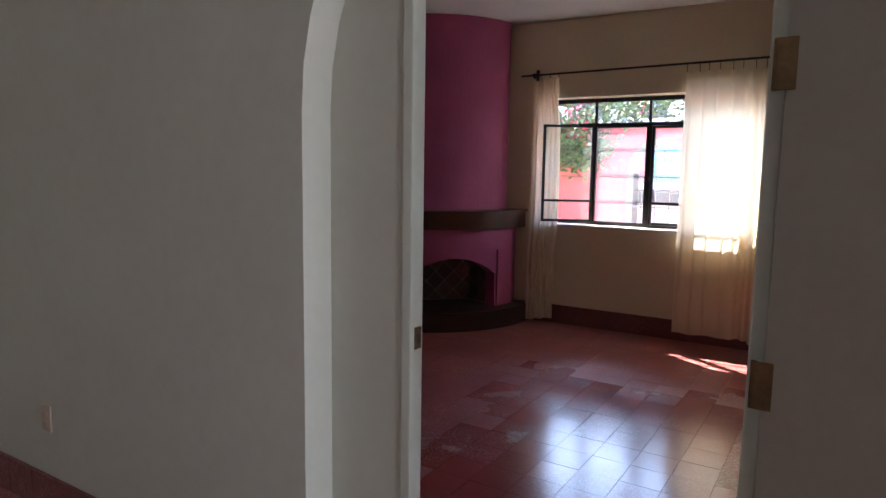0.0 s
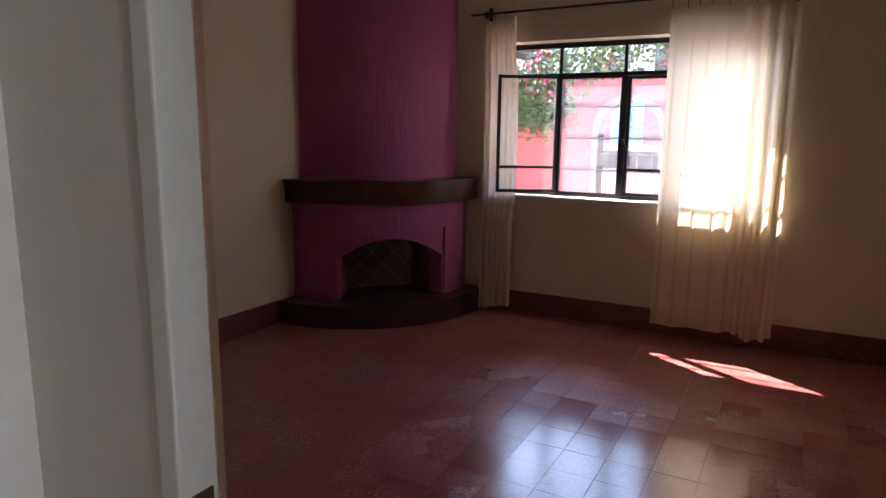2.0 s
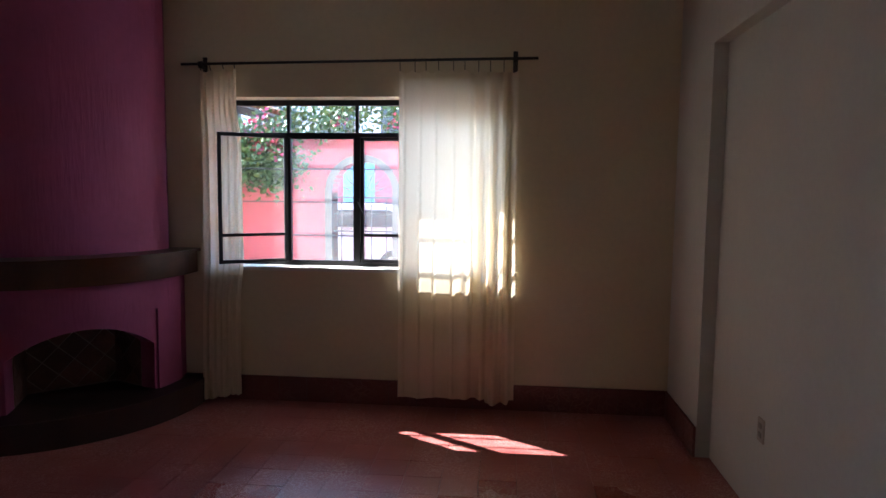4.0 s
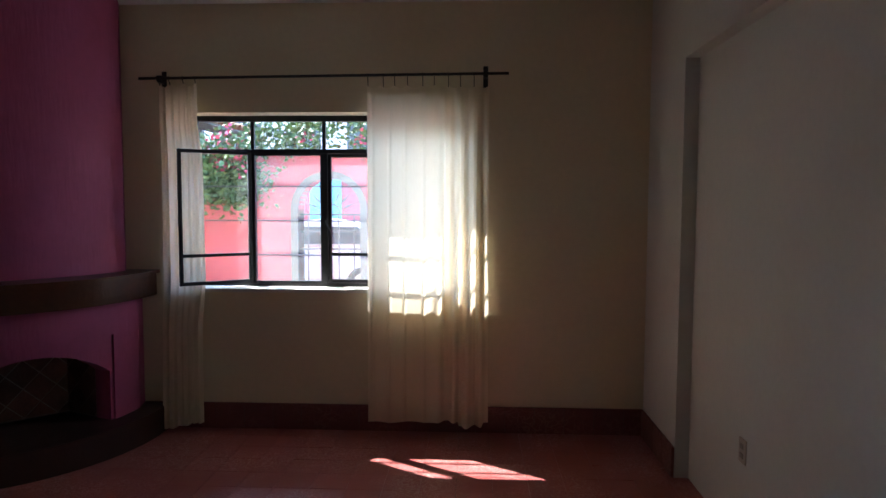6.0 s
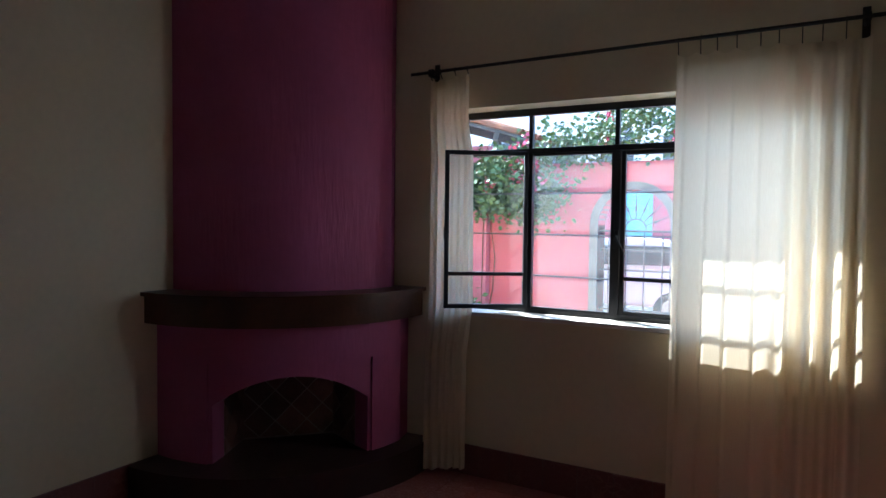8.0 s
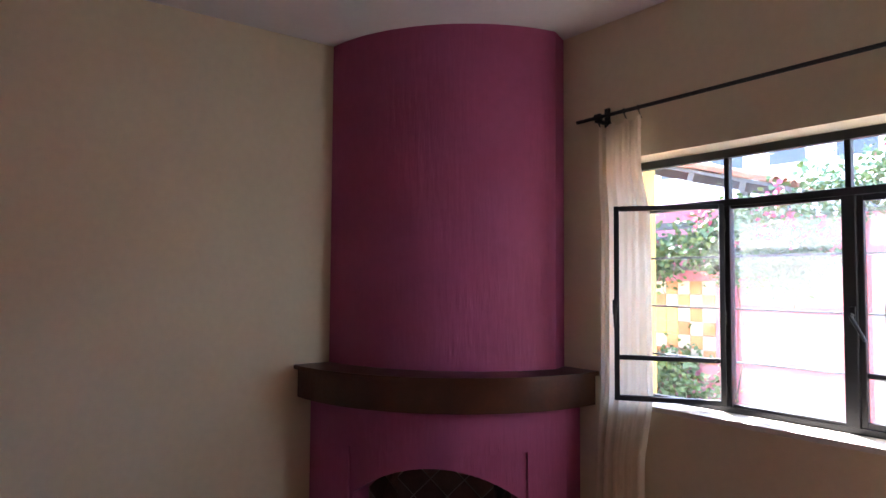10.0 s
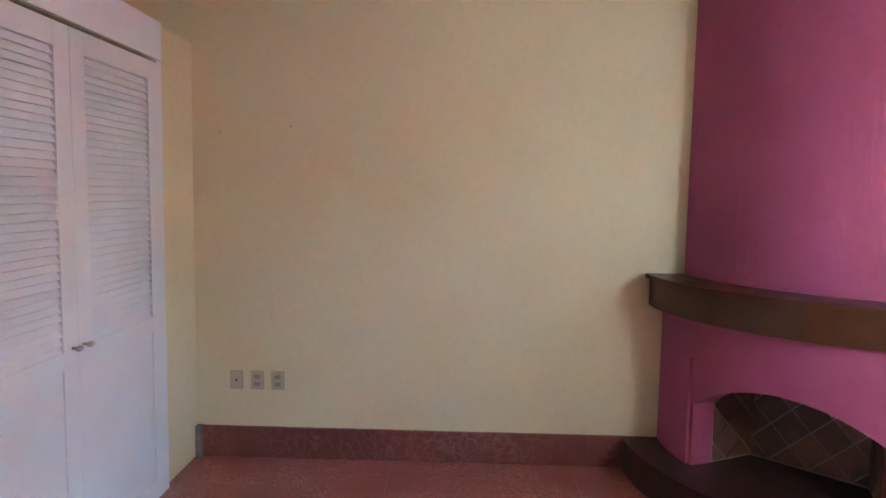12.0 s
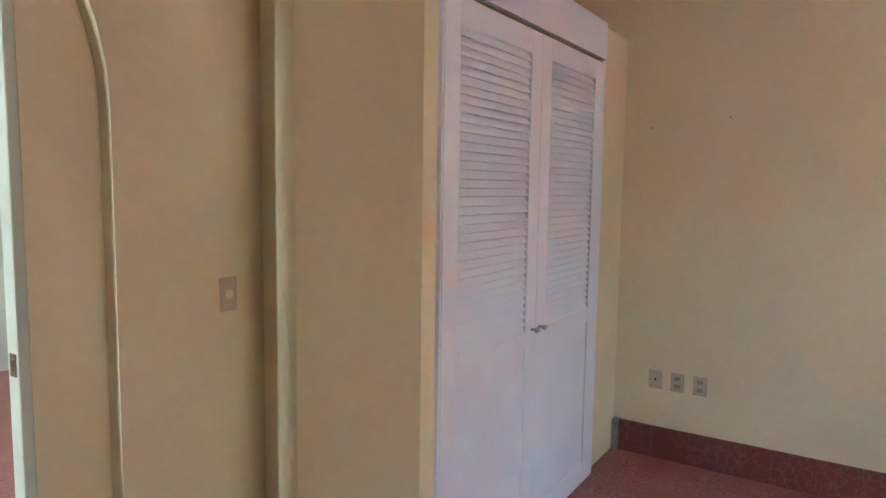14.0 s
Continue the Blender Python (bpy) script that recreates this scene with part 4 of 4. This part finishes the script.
def bougainvillea(name, at, clumps, flower_clumps, seed, label, tall):
    thing = empty(name, at, label, "shrub")
    rnd = random.Random(seed)
    for k in range(2):
        bm = bmesh.new()
        p = Vector(at) + Vector((rnd.uniform(-0.12, 0.12), 0, 0))
        for j in range(6):
            q = p + Vector((rnd.uniform(-0.07, 0.07), rnd.uniform(-0.03, 0.03), tall / 6))
            cyl(bm, p, q, 0.012 - 0.0015 * j, 0.0105 - 0.0015 * j, 7)
            p = q
        under(thing, part("stem", bm, BARK))
    under(thing, tagged(foliage("leaves", clumps, 210, 0.07, LEAF, seed, 1.0), kind="stuff"))
    under(thing, tagged(foliage("flowers", flower_clumps, 14, 0.06, FLOWER, seed + 1, 0.5), kind="stuff"))
    return thing


rb = random.Random(5)
cl, fl = [], []
for i in range(46):
    x = -4.95 + 0.18 * i + rb.uniform(-0.1, 0.1)
    c = (x, GY - 0.1 + rb.uniform(-0.25, 0.15), 2.12 + rb.uniform(-0.25, 0.25) + max(-0.1, min(0.6, 0.36 * (x + 4.5))), 0.2, 0.18, 0.14)
    cl.append(c)
    if rb.random() < 0.4:
        fl.append((x, GY - 0.4, c[2] + rb.uniform(-0.1, 0.3), 0.1, 0.08, 0.1))
for i in range(18):
    x = -5.2 + rb.uniform(-1.4, 1.0)
    cl.append((x, GY - 0.35 + rb.uniform(-0.2, 0.1), rb.uniform(1.7, 2.12), 0.18, 0.15, 0.14))
    if i % 2:
        fl.append((x, GY - 0.6, rb.uniform(1.95, 2.4), 0.1, 0.08, 0.1))
for i in range(14):
    x = rb.uniform(-5.0, -4.0)
    cl.append((x, GY - 0.3 + rb.uniform(-0.2, 0.1), rb.uniform(1.75, 2.3), 0.17, 0.15, 0.14))
    if i % 3 == 0:
        fl.append((x, GY - 0.55, rb.uniform(1.8, 2.3), 0.1, 0.08, 0.1))
bougainvillea("bougainvillea", (-5.0, GY - 0.12, -0.2), cl, fl, 11, "bougainvillea with pink flowers trailing over the red wall", 2.5)
cl = [(-5.9 + rb.uniform(-1.3, 1.1), 12.2 + rb.uniform(-0.2, 0.15), rb.uniform(-0.1, 0.6), 0.16, 0.14, 0.14) for _ in range(24)]
fl = [(c[0], c[1] - 0.2, c[2] + 0.1, 0.12, 0.1, 0.1) for c in cl[::3]]
bougainvillea("flower_bush", (-5.8, 12.2, -0.2), cl, fl, 23, "low garden bush with red flowers at the wall's foot", 0.8)


def parked_car(at, yaw):
    """A small pale hatchback seen side-on."""
    car = empty("car", at, "white hatchback parked in the street", "car")
    car.rotation_euler.z = yaw
    prof = [(-1.9, 0.35), (-1.95, 0.75), (-1.8, 0.92), (-1.15, 0.98), (-0.6, 1.38), (0.5, 1.45), (1.25, 1.35), (1.75, 1.0), (1.9, 0.85), (1.92, 0.35)]
    bm = bmesh.new()
    for w, sgn in ((0.8, 1), (-0.8, -1)):
        for x, z in prof:
            bm.verts.new((x, w if z < 1.0 else w * 0.82, z))
    bm.verts.ensure_lookup_table()
    k = len(prof)
    bm.faces.new(bm.verts[:k])
    bm.faces.new(bm.verts[k:][::-1])
    for i in range(k):
        bm.faces.new((bm.verts[i], bm.verts[(i + 1) % k], bm.verts[k + (i + 1) % k], bm.verts[k + i]))
    bmesh.ops.bevel(bm, geom=bm.edges[:], offset=0.05, segments=2, affect="EDGES")
    part("body", bm, CARPAINT, car, smooth=False)
    bm = bmesh.new()
    for s in (1, -1):
        vs = [bm.verts.new((x, s * (0.70 if z > 1.1 else 0.785), z)) for x, z in ((-1.0, 1.0), (-0.55, 1.32), (1.1, 1.32), (1.45, 1.02))]
        bm.faces.new(vs if s < 0 else vs[::-1])
    bmesh.ops.solidify(bm, geom=bm.faces[:], thickness=-0.03)
    part("side_glass", bm, CARGLASS, car)
    for x in (-1.2, 1.2):
        for s in (1, -1):
            bm = bmesh.new()
            cyl(bm, (x, s * 0.62, 0.3), (x, s * 0.82, 0.3), 0.3, seg=24)
            w = part("wheel", bm, TYRE, car)
            bm = bmesh.new()
            cyl(bm, (x, s * 0.80, 0.3), (x, s * 0.83, 0.3), 0.19, seg=16)
            part("rim", bm, CHROME, w)
    return car


parked_car((-4.2, 16.0, -0.14), 0.05)

house = empty("street_house", (-4, 21, -0.2), "red house across the street with a turquoise door", "house")
bm = bmesh.new()
box(bm, -12, 4, 21, 27, -0.2, 2.75)
under(house, part("wall", bm, REDWALL))
under(house, boxes("door", TURQ, None, (-5.35, -4.5, 20.93, 21.0, -0.1, 2.5)))
under(house, boxes("window", PALEWALL, None, (-7.6, -6.5, 20.94, 21.0, 0.9, 2.4)))
under(house, boxes("window", PALEWALL, None, (-3.6, -2.4, 20.94, 21.0, 0.9, 2.4)))
far = empty("white_building", (-14, 40, -0.2), "pale multi-storey building far behind the wall", "building")
bm = bmesh.new()
box(bm, -26, 2, 40, 52, -0.2, 14)
under(far, part("wall", bm, PALEWALL))
for r in range(4):
    for c in range(8):
        under(far, boxes("window", CARGLASS, None, (-24.5 + 3.3 * c, -22.7 + 3.3 * c, 39.93, 40.0, 1.4 + 3.2 * r, 3.0 + 3.2 * r)))

# ---- floor tiles ----
TX0, TY0, TP = -1.480, 5.488, 0.2035
gap = 0.0011
bm = bmesh.new()
box(bm, -TP / 2 + gap, TP / 2 - gap, -TP / 2 + gap, TP / 2 - gap, -0.012, 0.0)
tile_bm = finish(bm, "floor_tile", FLOOR)
tile_smooth = tile_bm.copy()
tile_smooth.materials[0] = FLOOR_SMOOTH
tile_worn = tile_bm.copy()
tile_worn.materials[0] = FLOOR_WORN
bm2 = bmesh.new()
near, rest = [], []
i0, i1 = int((XL - TX0) / TP) - 1, int((XR + 0.1 - TX0) / TP) + 1
j0, j1 = int((YD - 0.2 - TY0) / TP) - 1, int((YW - TY0) / TP) + 1
for i in range(i0, i1 + 1):
    for j in range(j0, j1 + 1):
        cx_, cy_ = TX0 + (i + 0.5) * TP, TY0 + (j + 0.5) * TP
        (near if -3.05 < cx_ < 0.1 and 4.3 < cy_ < 8.0 else rest).append((cx_, cy_))
near.sort(key=lambda p: abs(p[0] + 1.4) + abs(p[1] - 5.9))
rest += near[300:]
rt = random.Random(2)


def polish(x, y):
    """0 scuffed, 1 half polished, 2 polished: the walked middle of the floor shines most."""
    out = max(-1.89 - x, x + 0.877, y - 6.29, 0.0) / TP
    if out <= 0:
        return 2
    chance = rt.random()
    if out < 1.05:
        return 2 if chance < 0.2 else 1
    return 1 if chance < 1.25 - 0.4 * out else 0


for x, y in near[:300]:
    t = new("tile", (tile_bm, tile_worn, tile_smooth)[polish(x, y)])
    t.parent = floor
    t.matrix_local = pose(x, y, rt.uniform(-0.0006, 0.0006), rt.uniform(-0.35, 0.35), rt.uniform(-0.35, 0.35), 0)
vs, fs = [], []
for x, y in rest:
    h = TP / 2 - gap
    z = rt.uniform(-0.0006, 0.0006)
    k = len(vs)
    vs += [(x - h, y - h, z), (x + h, y - h, z), (x + h, y + h, z), (x - h, y + h, z)]
    vs += [(a, b, -0.012) for a, b, _ in vs[k:k + 4]]
    fs += [(k, k + 1, k + 2, k + 3)] + [(k + a, k + 4 + a, k + 4 + (a + 1) % 4, k + (a + 1) % 4) for a in range(4)]
me = bpy.data.meshes.new("tiles_rest")
me.from_pydata(vs, [], fs)
me.materials.append(FLOOR)
me.materials.append(FLOOR_WORN)
me.materials.append(FLOOR_SMOOTH)
for k, p in enumerate(me.polygons):
    if k % 5 == 0:
        p.material_index = polish(p.center.x, p.center.y)
t = new("tiles", me)
t.parent = floor
tagged(t, "red cement tiles", kind="stuff")
bm = bmesh.new()
box(bm, -4.4, 3.4, -0.2, HY - 0.002, -0.012, 0.0)
structure("floor_hall", bm, FLOOR, "red polished cement floor of the hall", "floor")
